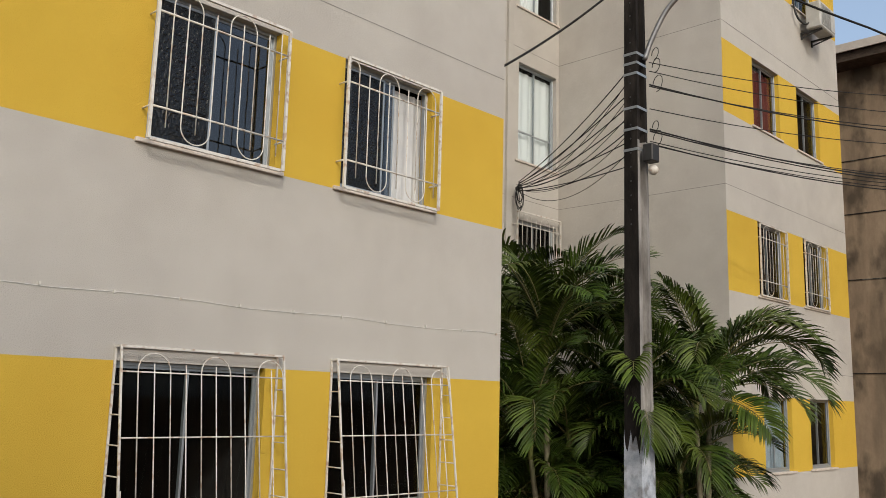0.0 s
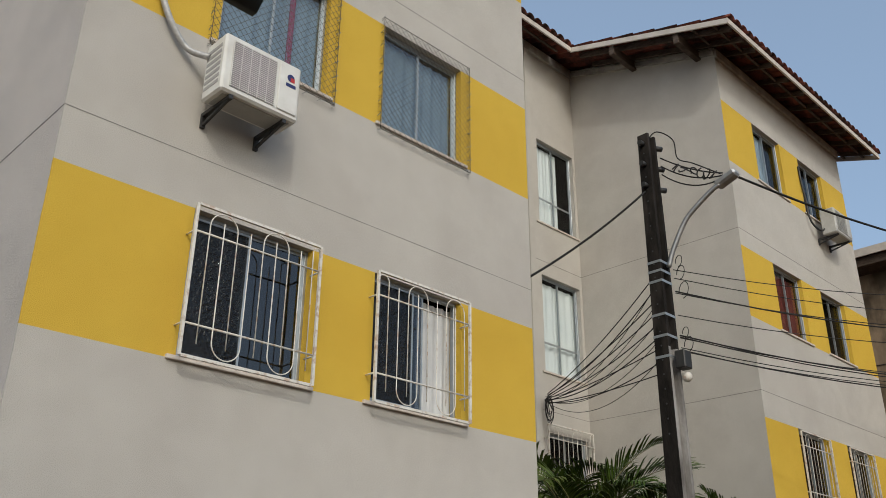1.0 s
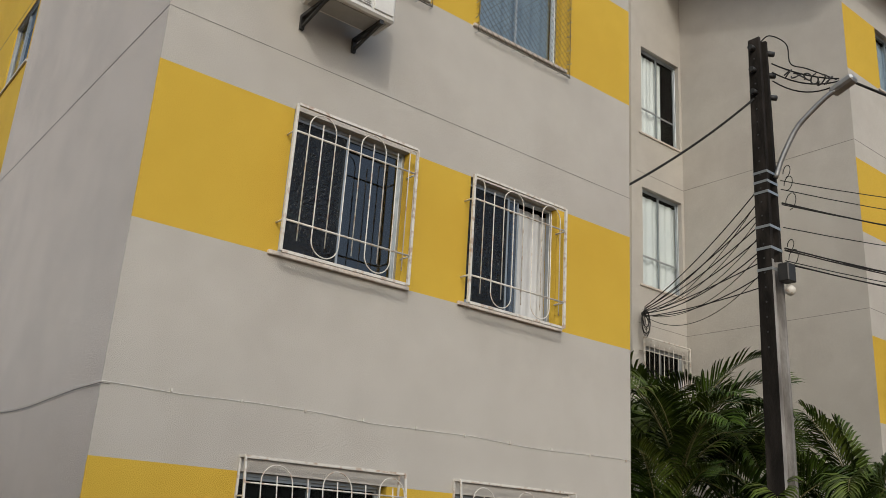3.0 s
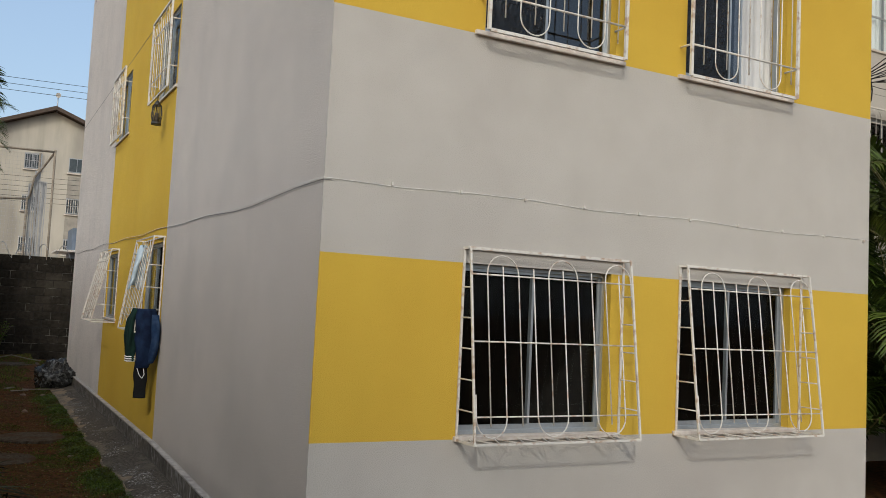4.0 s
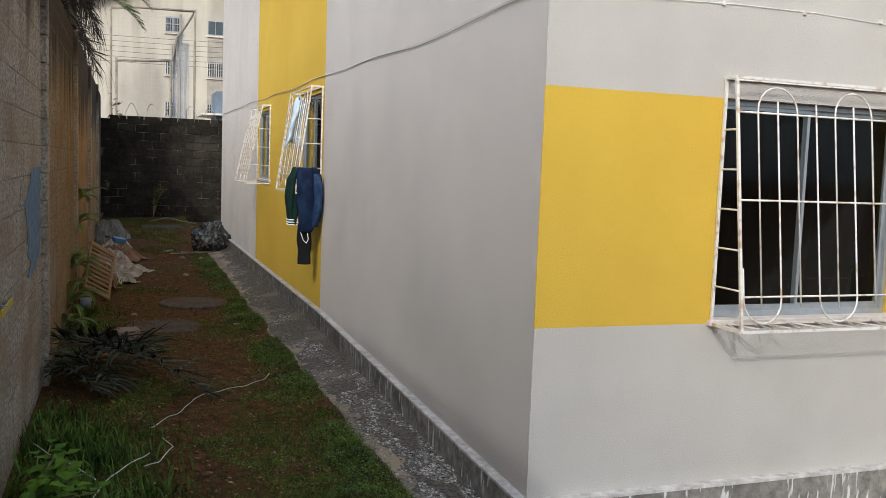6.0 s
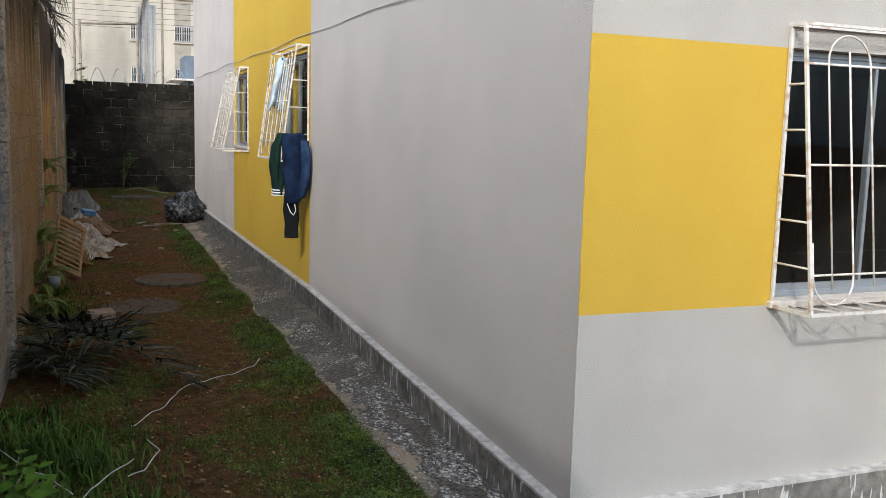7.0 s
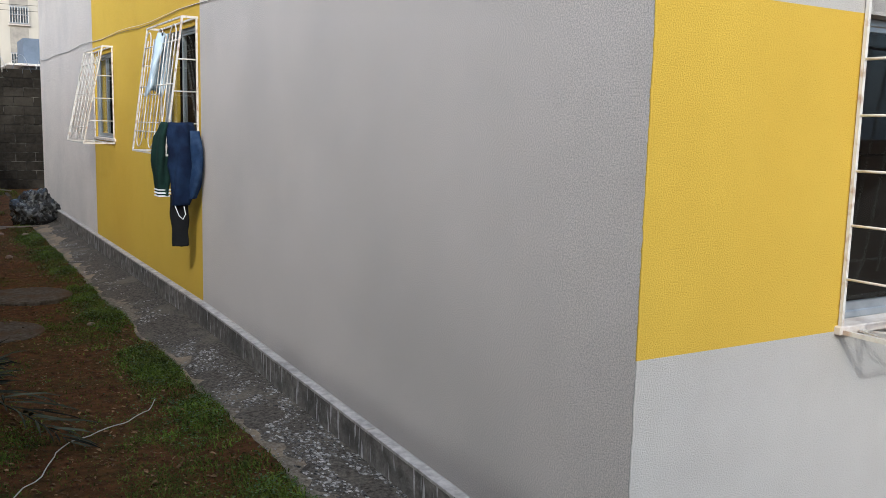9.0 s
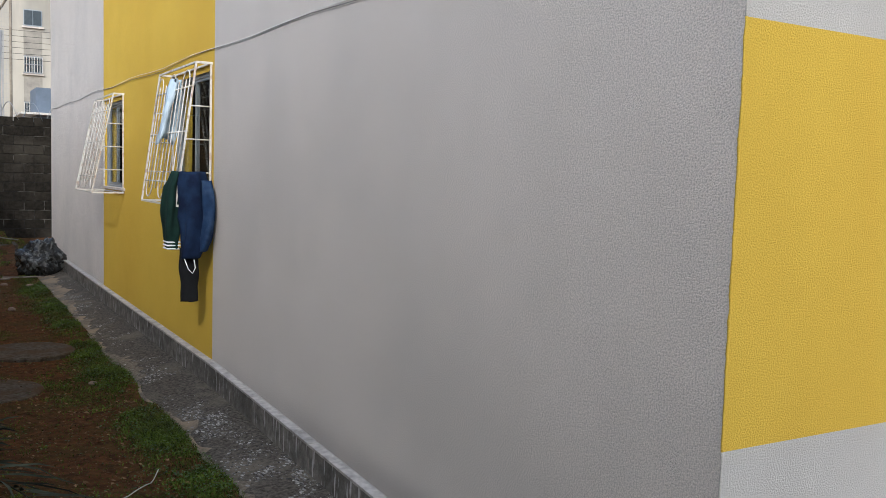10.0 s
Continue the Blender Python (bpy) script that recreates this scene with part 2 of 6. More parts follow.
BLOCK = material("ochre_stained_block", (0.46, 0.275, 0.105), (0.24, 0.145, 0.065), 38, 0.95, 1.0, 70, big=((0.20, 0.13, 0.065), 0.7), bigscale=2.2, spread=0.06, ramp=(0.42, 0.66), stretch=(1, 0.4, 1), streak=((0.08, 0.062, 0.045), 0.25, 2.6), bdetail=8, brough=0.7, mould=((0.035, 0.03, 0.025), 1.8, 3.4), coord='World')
DARKBLOCK = material("mouldy_block", (0.036, 0.031, 0.024), (0.014, 0.012, 0.010), 12, 0.95, 1.0, 60, big=((0.085, 0.075, 0.058), 0.55), bigscale=1.3, spread=0.22, coord='World')
MORTAR = material("mortar", (0.22, 0.195, 0.16), (0.13, 0.115, 0.092), 8, 0.95, 0.6, 60)
DARKMORTAR = material("old_mortar", (0.032, 0.03, 0.027), (0.02, 0.019, 0.018), 8, 0.95, 0.6, 60, big=((0.22, 0.205, 0.175), 0.75), bigscale=3.2, ramp=(0.54, 0.66))
TILE = material("clay_tile", (0.19, 0.058, 0.042), (0.085, 0.034, 0.028), 5, 0.9, 0.5, 40, big=((0.035, 0.026, 0.023), 0.9), bigscale=2.5, spread=0.25, ramp=(0.42, 0.62), coord='World')
PLATE = material("grey_wall_plate", (0.46, 0.44, 0.40), (0.32, 0.30, 0.27), 6, 0.9, 0.4, 30, big=((0.09, 0.085, 0.08), 0.6), bigscale=2.0)
RAFTER = material("old_timber", (0.12, 0.092, 0.074), (0.065, 0.048, 0.038), 6, 0.85, 0.4, 30, stretch=(1, 1, 6))
FASCIA = material("painted_board", (0.60, 0.55, 0.49), (0.50, 0.45, 0.40), 4, 0.7, 0.2, 30)
POLE = material("weathered_concrete", (0.36, 0.35, 0.335), (0.21, 0.20, 0.19), 9, 0.9, 0.9, 60, big=((0.07, 0.062, 0.056), 0.7), bigscale=2.6, stretch=(1, 1, 0.3), ramp=(0.5, 0.66))
LIME = material("lime_wash", (0.56, 0.60, 0.66), (0.30, 0.34, 0.40), 7, 0.9, 0.6, 40, big=((0.16, 0.16, 0.16), 0.8), bigscale=5, ramp=(0.5, 0.62))
STEEL = material("galvanised_steel", (0.42, 0.43, 0.44), (0.32, 0.33, 0.34), 8, 0.45, metal=0.8)
CABLE = material("black_cable", (0.02, 0.02, 0.02), (0.035, 0.035, 0.035), 9, 0.85)
PALECABLE = material("pale_cable", (0.58, 0.56, 0.50), (0.40, 0.37, 0.33), 8, 0.6)
LEAF = material("palm_leaf", (0.052, 0.088, 0.012), (0.016, 0.034, 0.006), 2, 0.42, big=((0.13, 0.155, 0.028), 0.55), bigscale=1.1, island=0.45, spec=0.25)
STALK = material("palm_stem", (0.20, 0.19, 0.07), (0.13, 0.11, 0.05), 6, 0.6, 0.3, 30)
GRASS = material("grass_blades", (0.115, 0.165, 0.022), (0.028, 0.044, 0.007), 3, 0.82, big=((0.12, 0.11, 0.026), 0.5), bigscale=1.5, island=0.7)
TALL = material("long_grass_blades", (0.085, 0.140, 0.022), (0.030, 0.062, 0.009), 3, 0.82, big=((0.11, 0.125, 0.028), 0.4), bigscale=1.5, island=0.6)
DARKSHEET = material("dark_roof_sheet", (0.055, 0.062, 0.050), (0.035, 0.039, 0.033), 4, 0.55, 0.2, 30)
BLACK = material("black_paint", (0.018, 0.018, 0.018), (0.03, 0.03, 0.03), 8, 0.5)
CREAM = material("stained_cream", (0.53, 0.49, 0.405), (0.45, 0.42, 0.36), 0.8, 0.9, 0.3, 20, big=((0.30, 0.28, 0.24), 0.8), bigscale=0.45, stretch=(1, 1, 0.4), ramp=(0.46, 0.64), streak=((0.25, 0.23, 0.19), 0.6, 1.4))
BROWNWALL = material("stained_render", (0.35, 0.265, 0.18), (0.24, 0.18, 0.125), 2.5, 0.9, 0.5, 20, big=((0.075, 0.06, 0.045), 0.9), bigscale=1.6, stretch=(1, 1, 0.5), streak=((0.09, 0.07, 0.05), 0.8, 2.2), ramp=(0.5, 0.62))
JOINT = material("joint_line", (0.24, 0.225, 0.21), (0.17, 0.16, 0.15), 9, 0.95)

# ---- ground ----


def ground_z(x, y):
    return 0.033 * max(0.0, min(7.5, y - 12.0)) + 0.03 * noise.noise(Vector((x * 0.9, y * 0.9, 3.1))) + 0.012 * noise.noise(Vector((x * 4, y * 4, 0.4))) + (verge(x) if y > -0.45 else 0.0)


def verge(x):
    """The soil rises to meet the apron's outer edge."""
    if x > -0.44:
        return -0.10 if x > -0.40 else 0.05 - 0.15 * (x + 0.44) / 0.04
    return 0.05 * max(0.0, min(1.0, (x + 0.80) / 0.30))


bm = bmesh.new()
xs = [-900, -60, -12, -5] + [-3 + 0.12 * i for i in range(19)] + [-0.80 + 0.04 * i for i in range(21)] + [0.3, 3, 6, 9, 12, 16, 20, 40, 900]
ys = [-900, -60, -14] + [-7 + 0.15 * i for i in range(190)] + [24, 30, 40, 70, 900]
grid = [[bm.verts.new((x, y, ground_z(x, y) if -3.2 < x < 0.5 and -8 < y < 24 else ground_z(-1, y) if -8 < y < 24 else 0.0)) for y in ys] for x in xs]
for i in range(len(xs) - 1):
    for j in range(len(ys) - 1):
        bm.faces.new((grid[i][j], grid[i + 1][j], grid[i + 1][j + 1], grid[i][j + 1])).smooth = True
tagged(part("ground", bm, SOIL), "reddish bare soil with worn patches of grass", "ground", kind="structure")

# ---- apartment building ----
STOREY = 2.70
AX, AEND, CY, BX, BY, BXE = 5.03, 14.8, 3.30, 10.50, 0.19, 15.46
WALLTOP = 11.2


def slope(y):
    """Underside of the front roof pitch."""
    return 11.21 + 0.333 * (y + 0.45)


building = empty("apartment_building", "four-storey beige apartment building with yellow window bands", "building")


def wall(name, at, us, vs, holes, colour, mats, depth=0.15):
    """A wall with openings. at(u, v, d): place; d goes inwards. holes: (u0, u1, v0, v1)."""
    bm = bmesh.new()
    us = sorted({*us, *[h[0] for h in holes], *[h[1] for h in holes]})
    vs = sorted({*vs, *[h[2] for h in holes], *[h[3] for h in holes]})
    for d in (0.0, depth):
        for i in range(len(us) - 1):
            for j in range(len(vs) - 1):
                cu, cv = (us[i] + us[i + 1]) / 2, (vs[j] + vs[j + 1]) / 2
                if any(h[0] < cu < h[1] and h[2] < cv < h[3] for h in holes):
                    continue
                q = [(us[i], vs[j]), (us[i + 1], vs[j]), (us[i + 1], vs[j + 1]), (us[i], vs[j + 1])]
                f = bm.faces.new([bm.verts.new(at(u, v, d)) for u, v in q])
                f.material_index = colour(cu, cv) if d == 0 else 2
    for u0, u1, v0, v1 in holes:
        for k, ((a, b), (c, e)) in enumerate((((u0, v0), (u0, v1)), ((u1, v0), (u1, v1)), ((u0, v0), (u1, v0)), ((u0, v1), (u1, v1)))):
            f = bm.faces.new([bm.verts.new(at(*p)) for p in ((a, b, 0), (c, e, 0), (c, e, depth), (a, b, depth))])
            f.material_index = colour(u0 - 0.02 if k == 0 else u1 + 0.02, (v0 + v1) / 2) if k < 2 else 0
    bmesh.ops.remove_doubles(bm, verts=bm.verts, dist=1e-5)
    return part(name, bm, mats, building)


Z_A = [(1.0, 2.148), (3.69, 4.872), (6.385, 7.56), (9.09, 10.26)]
Z_B = [(0.97, 2.14), (3.68, 4.90), (6.46, 7.65), (9.18, 10.36)]
BANDS = [v for q in Z_A for v in q]
BANDS_B = [v for q in Z_B for v in q]


def band(u, v):
    return 1 if any(a < v < b for a, b in Z_A) else 0


def band_b(u, v):
    return 1 if any(a < v < b for a, b in Z_B) else 0


A_WINS = [(1.08, 2.19), (2.87, 3.96)]
A_LOW = [(1.005, 2.22), (2.865, 4.07)]
B_WINS = [(11.57, 12.61), (13.37, 14.38)]


def wins_a(k):
    return A_LOW if k == 0 else A_WINS


S_WINS = [(4.97, 6.10), (8.36, 9.50)]
COL = (4.90, 9.62)
z_of = [q[0] for q in Z_A]
zb_of = [q[0] for q in Z_B]
holes_a = [(a, b, Z_A[k][0] + 0.02, Z_A[k][1]) for k in range(4) for a, b in wins_a(k)]
holes_b = [(a, b, z0 + 0.02, z1) for z0, z1 in Z_B for a, b in B_WINS]
holes_s = [(a, b, 1.49 + STOREY * k, 2.45 + STOREY * k) for k in range(4) for a, b in S_WINS]
holes_c = [(9.36, 10.43, z0, z1) for z0, z1 in ((3.2, 4.95), (5.95, 7.69), (8.69, 10.41), (1.2, 2.2))]
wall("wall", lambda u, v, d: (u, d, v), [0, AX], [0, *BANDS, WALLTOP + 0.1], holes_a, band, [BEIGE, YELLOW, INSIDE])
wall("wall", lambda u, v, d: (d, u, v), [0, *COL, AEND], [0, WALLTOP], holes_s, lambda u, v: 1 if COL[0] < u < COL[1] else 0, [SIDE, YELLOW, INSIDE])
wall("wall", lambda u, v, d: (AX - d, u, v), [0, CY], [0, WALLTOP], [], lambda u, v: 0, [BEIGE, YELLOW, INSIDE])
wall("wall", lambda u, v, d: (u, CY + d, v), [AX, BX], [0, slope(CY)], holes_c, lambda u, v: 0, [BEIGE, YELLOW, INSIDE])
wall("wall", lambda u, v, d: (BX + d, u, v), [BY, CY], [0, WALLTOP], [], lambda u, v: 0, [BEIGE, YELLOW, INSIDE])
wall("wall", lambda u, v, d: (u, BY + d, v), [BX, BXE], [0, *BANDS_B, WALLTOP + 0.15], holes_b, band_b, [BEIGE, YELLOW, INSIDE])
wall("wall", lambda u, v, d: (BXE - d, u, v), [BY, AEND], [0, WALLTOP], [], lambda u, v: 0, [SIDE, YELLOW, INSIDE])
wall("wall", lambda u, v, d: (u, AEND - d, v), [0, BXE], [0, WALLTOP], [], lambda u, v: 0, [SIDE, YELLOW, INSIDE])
for x, y0, y1 in ((0, 0, AEND), (AX, 0, CY), (BX, BY, CY), (BXE, BY, AEND)):
    bm = bmesh.new()
    top = [(y1, slope(y1)), (y0, slope(y0))] if y1 < 7.4 else [(y1, WALLTOP + 0.05), (7.4, slope(7.4)), (y0, slope(y0))]
    line = [(y0, WALLTOP - 0.02), (y1, WALLTOP - 0.02), *top]
    xi = x + 0.12 * (1 if x in (0, BX) else -1)
    f = [[bm.verts.new((xx, y, z)) for y, z in line] for xx in (x + (0.002 if x in (0, BX) else -0.002), xi)]
    for s in f:
        bm.faces.new(s)
    for i in range(len(line)):
        bm.faces.new((f[0][i], f[0][(i + 1) % len(line)], f[1][(i + 1) % len(line)], f[1][i]))
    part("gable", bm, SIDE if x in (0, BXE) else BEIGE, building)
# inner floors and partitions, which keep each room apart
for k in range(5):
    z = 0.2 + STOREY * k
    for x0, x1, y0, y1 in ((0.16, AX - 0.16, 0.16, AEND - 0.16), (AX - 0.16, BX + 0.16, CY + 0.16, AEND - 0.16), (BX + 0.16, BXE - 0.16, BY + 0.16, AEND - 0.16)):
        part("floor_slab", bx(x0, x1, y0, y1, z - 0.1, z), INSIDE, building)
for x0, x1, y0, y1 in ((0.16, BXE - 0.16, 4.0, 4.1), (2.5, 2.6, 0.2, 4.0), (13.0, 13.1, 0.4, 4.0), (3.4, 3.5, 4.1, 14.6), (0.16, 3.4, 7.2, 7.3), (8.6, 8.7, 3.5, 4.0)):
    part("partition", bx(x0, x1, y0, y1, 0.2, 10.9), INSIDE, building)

# roof: front and rear pitch of round clay tiles, cut back over the recess


def tiled(bm, x0, x1, y0, y1, zf):
    n = int((x1 - x0) / 0.105)
    ny = max(2, int((y1 - y0) / 0.42))
    cols = []
    for i in range(n * 2 + 1):
        x = x0 + (x1 - x0) * i / (n * 2)
        col = []
        for j in range(ny):
            ya, yb = y0 + (y1 - y0) * j / ny, y0 + (y1 - y0) * (j + 1) / ny
            w = 0.03 * math.cos(i * math.pi / 2)
            col += [bm.verts.new((x, ya, zf(ya) + 0.10 + w)), bm.verts.new((x, yb, zf(yb) + 0.07 + w))]
        cols.append(col)
    for a, b in zip(cols, cols[1:]):
        for j in range(len(a) - 1):
            bm.faces.new((a[j], b[j], b[j + 1], a[j + 1]))


EAVE, EAVE_A, EAVE_B, BACK = 0.60, 0.95, 0.77, 2.70
bm = bmesh.new()
for x0, x1, y0 in ((-EAVE, AX + EAVE_A, -0.45), (AX + EAVE_A, BX - EAVE_B, BACK), (BX - EAVE_B, BXE + EAVE, -0.45)):
    tiled(bm, x0, x1, y0, 7.4, slope)
tiled(bm, -EAVE, BXE + EAVE, 7.4, AEND + 0.6, lambda y: slope(14.8 - y))
cap_me = bpy.data.meshes.new("cap_tile")
cb = bmesh.new()
for y, r in ((-0.07, 0.085), (0.36, 0.07)):
    for k in range(7):
        a = math.pi * k / 6
        cb.verts.new((r * math.cos(a), y, 0.30 * (y + 0.07) + r * 0.95 * math.sin(a)))
cb.verts.ensure_lookup_table()
for k in range(6):
    cb.faces.new((cb.verts[k], cb.verts[k + 1], cb.verts[k + 8], cb.verts[k + 7])).smooth = True
thicken(cb, 0.014)
cb.to_mesh(cap_me)
cb.free()
cap_me.materials.append(TILE)
roof = part("roof", bm, TILE, building, "weathered red-brown clay tile roof")
for x0, x1, y0 in ((-EAVE, AX + EAVE_A, -0.45), (AX + EAVE_A, BX - EAVE_B, BACK), (BX - EAVE_B, BXE + EAVE, -0.45)):
    part("fascia", bx(x0, x1, y0 - 0.03, y0, slope(y0) - 0.04, slope(y0) + 0.06), FASCIA, roof, "cream painted board")
    nt_ = int((x1 - x0) / 0.21)
    for k in range(nt_):
        ob = new("cap_tile", cap_me)
        ob.parent = roof
        ob.location = (x0 + (x1 - x0) * (k + 0.5) / nt_, y0, slope(y0) + 0.065)
    for k in range(7):
        y = y0 + 0.25 + k * 0.38
        if k * 0.38 < 1.1:
            part("batten", bx(x0 + 0.04, x1 - 0.04, y, y + 0.04, slope(y) + 0.0, slope(y) + 0.03), RAFTER, roof)


def rake(x0, x1, ya, yb):
    bm = bmesh.new()
    v = box(bm, x0, x1, ya, yb, 0, 0.10)
    for q in v:
        q.co.z += slope(q.co.y) - 0.04
    return bm


for x in (-EAVE, AX + EAVE_A - 0.03, BX - EAVE_B, BXE + EAVE - 0.03):
    inner = x in (AX + EAVE_A - 0.03, BX - EAVE_B)
    part("fascia", rake(x, x + 0.03, -0.45, BACK if inner else 7.4), FASCIA, roof, "cream painted board")
for x in (-0.3, AX + 0.3, BX - 0.3):
    for dx in (-0.2, 0.2):
        part("rafter", rake(x + dx - 0.025, x + dx + 0.025, -0.4, BACK - 0.05), RAFTER, roof)
for y in (0.45, 1.75):
    for x0, x1 in ((-EAVE + 0.04, 0.1), (AX - 0.1, AX + EAVE_A - 0.04), (BX - EAVE_B + 0.04, BX + 0.1)):
        bm = bmesh.new()
        v = box(bm, x0, x1, y, y + 0.1, slope(y) - 0.22, slope(y) - 0.03, 0.008)
        part("purlin", bm, RAFTER, roof)
for k in range(9):
    x = BX + 0.3 + 0.62 * k
    part("rafter", rake(x, x + 0.035, -0.4, BY), RAFTER, roof)
    x = 0.2 + 0.62 * k
    if x < AX:
        part("rafter", rake(x, x + 0.035, -0.42, 0), RAFTER, roof)
part("wall_plate", bx(BX - 0.02, BXE, BY - 0.05, BY, 11.2, 11.36), PLATE, building)
bm = rake(BX - 0.05, BX, BY, CY)
for v in bm.verts:
    v.co.z -= 0.13
part("wall_plate", bm, PLATE, building)
part("wall_plate", bx(AX, BX, CY - 0.05, CY, slope(CY) - 0.2, slope(CY) - 0.02), PLATE, building)
part("pilaster", bx(9.02, 9.15, CY - 0.05, CY, 0, slope(CY) - 0.2), BEIGE, building)
# rough corner of the plaster, in the colour of each band
edges = [0.0] + BANDS + [WALLTOP]
for i, (za, zb) in enumerate(zip(edges, edges[1:])):
    n = int((zb - za) / 0.012)
    pts = [(0.001 + 0.002 * noise.noise(Vector((0.5, 0.2, k * 0.37 + za))), 0.001 + 0.002 * noise.noise(Vector((3.5, 0.2, k * 0.41 + za))), za + (zb - za) * k / n) for k in range(n + 1)]
    part("corner_bead", tb(pts, [0.0035 + 0.0035 * abs(noise.noise(Vector((9.0, 1.0, k * 0.53 + za)))) for k in range(n + 1)], 5), YELLOW if i % 2 else BEIGE, building)
# joint lines in the plaster at each floor
for z in (2.60, 5.305, 7.95, 10.6):
    if z > 3:
        part("joint", bx(0, AX, -0.002, 0.001, z - 0.0045, z), JOINT, building)
        part("joint", bx(-0.003, 0.001, 0, AEND, z - 0.005, z), JOINT, building)
    if z > 10:
        continue
    part("joint", bx(BX, BXE, BY - 0.003, BY + 0.001, z - 0.006, z), JOINT, building)
    part("joint", bx(BX - 0.003, BX + 0.001, BY, CY, z - 0.006, z), JOINT, building)
    part("joint", bx(AX, BX, CY - 0.003, CY + 0.001, z - 0.006, z), JOINT, building)
# kerb round the foot, in lengths with open joints; its top rises along the side
def kerb_top(y):
    return 0.165 + 0.135 * max(0.0, min(1.0, y / 4.6))


def kerb(x0, x1, y0, y1):
    for za, zb, mat, o, nm in ((-0.12, -0.014, CURB, 0.0, "kerb"), (-0.014, 0.0, CURBTOP, 0.004, "kerb_top")):
        bm = bmesh.new()
        v = box(bm, x0 - o, x1, y0 - (o if y0 < 0 else 0), y1, 0, 1)
        for q in v:
            t_ = kerb_top(q.co.y)
            q.co.z = t_ + (zb if q.co.z > 0.5 else (za if za > -0.1 else -0.15 - t_))
        part(nm, bm, mat, building, "grey cement kerb with white paint drips" if nm == "kerb" else "")


kerb(-0.055, 0.0, -0.055, 0.8)
for k in range(14):
    kerb(-0.055, 0.0, 0.81 + k, 1.80 + k)
kerb(0.0, AX + 0.06, -0.055, 0.0)
bm = bmesh.new()
box(bm, BX - 0.06, BXE, BY - 0.06, BY, -0.1, 0.28, 0.006)
part("kerb", bm, CURB, building)


def window(x0, x1, z0, z1, m, sashes=2, pane=GLASS, split=None, depth=0.07, gap=0.0):
    """A sliding window in an opening of a wall along x; m sets it into the wall."""
    bm = bmesh.new()
    t = 0.028
    y0, y1 = depth, depth + 0.05
    for a in ((x0, x0 + t, y0, y1, z0, z1), (x1 - t, x1, y0, y1, z0, z1), (x0 + t, x1 - t, y0, y1, z0, z0 + t), (x0 + t, x1 - t, y0, y1, z1 - t, z1)):
        box(bm, *a, bevel=0.003)
    w = part("window", bm, ALU, building, "aluminium sliding window")
    w.matrix_basis = m
    n = sashes
    iw = (x1 - x0 - 2 * t) / n
    for i in range(n):
        a, b = x0 + t + iw * i - (0.018 if i else 0), x0 + t + iw * (i + 1)
        if i == 1 and gap:
            a, b = a - gap, b - gap
        d = y0 + 0.008 + 0.018 * (i % 2)
        bm = bmesh.new()
        s = 0.018
        za, zb = z0 + t, z1 - t
        for q in ((a, a + s, d, d + 0.016, za, zb), (b - s, b, d, d + 0.016, za, zb), (a + s, b - s, d, d + 0.016, za, za + s + 0.015), (a + s, b - s, d, d + 0.016, zb - s, zb)):
            box(bm, *q)
        if split:
            box(bm, a + s, b - s, d, d + 0.016, split - 0.015, split + 0.015)
        part("sash", bm, ALU, w)
        g = part("pane", bx(a + s, b - s, d + 0.006, d + 0.010, za + s, zb - s), pane[i] if isinstance(pane, tuple) else pane, w)
        g.visible_shadow = False
    return w


def sill(x0, x1, z, m, out=0.05):
    bm = bmesh.new()
    box(bm, x0 - 0.08, x1 + 0.08, -out * 0.55, 0.068 if out > 0.045 else 0.016, z - 0.012, z + 0.021, 0.004)
    s = part("sill", bm, SILL, building)
    s.matrix_basis = m


def to_side(y0):
    """Turns a wall along x into the side wall along y, seen from -x."""
    return Matrix(((0, 1, 0, 0), (1, 0, 0, 0), (0, 0, 1, 0), (0, 0, 0, 1)))


ID = Matrix()
for k in range(4):
    for a, b in wins_a(k):
        window(a, b, z_of[k] + 0.02, Z_A[k][1], ID, pane=(GLASS, (GLASS2, GLASS4), GLASS3, GLASS3)[k], gap=0.38 if k == 1 and a > 2 else 0.0)
        sill(a + (0.05 if k == 0 else 0), b, z_of[k], ID)
    for a, b in B_WINS:
        m = Matrix.Translation((0, BY, 0))
        window(a, b, zb_of[k] + 0.02, Z_B[k][1], m)
        sill(a, b, zb_of[k], m)
    for a, b in S_WINS:
        window(a, b, 1.49 + STOREY * k, 2.45 + STOREY * k, to_side(0), depth=0.018)
        sill(a, b, 1.48 + STOREY * k, to_side(0), 0.04)
for h in holes_c:
    window(*h, Matrix.Translation((0, CY, 0)), split=h[2] + 0.55 if h[2] > 2 else None)
    sill(h[0], h[1], h[2] - 0.01, Matrix.Translation((0, CY, 0)))


def curtain(x0, x1, z0, z1, y, mat, label, folds=9, m=ID):
    bm = bmesh.new()
    n = folds * 6
    top, low = [], []
    for i in range(n + 1):
        x = x0 + (x1 - x0) * i / n
        o = 0.018 * math.sin(i / n * folds * math.tau) + 0.01 * math.sin(i * 0.7)
        top.append(bm.verts.new((x, y + o * 0.6, z1)))
        low.append(bm.verts.new((x + 0.01 * math.sin(i), y + o, z0)))
    for i in range(n):
        bm.faces.new((low[i], low[i + 1], top[i + 1], top[i])).smooth = True
    c = part("curtain", bm, mat)
    c.matrix_basis = m
    tagged(c, label, "curtain")


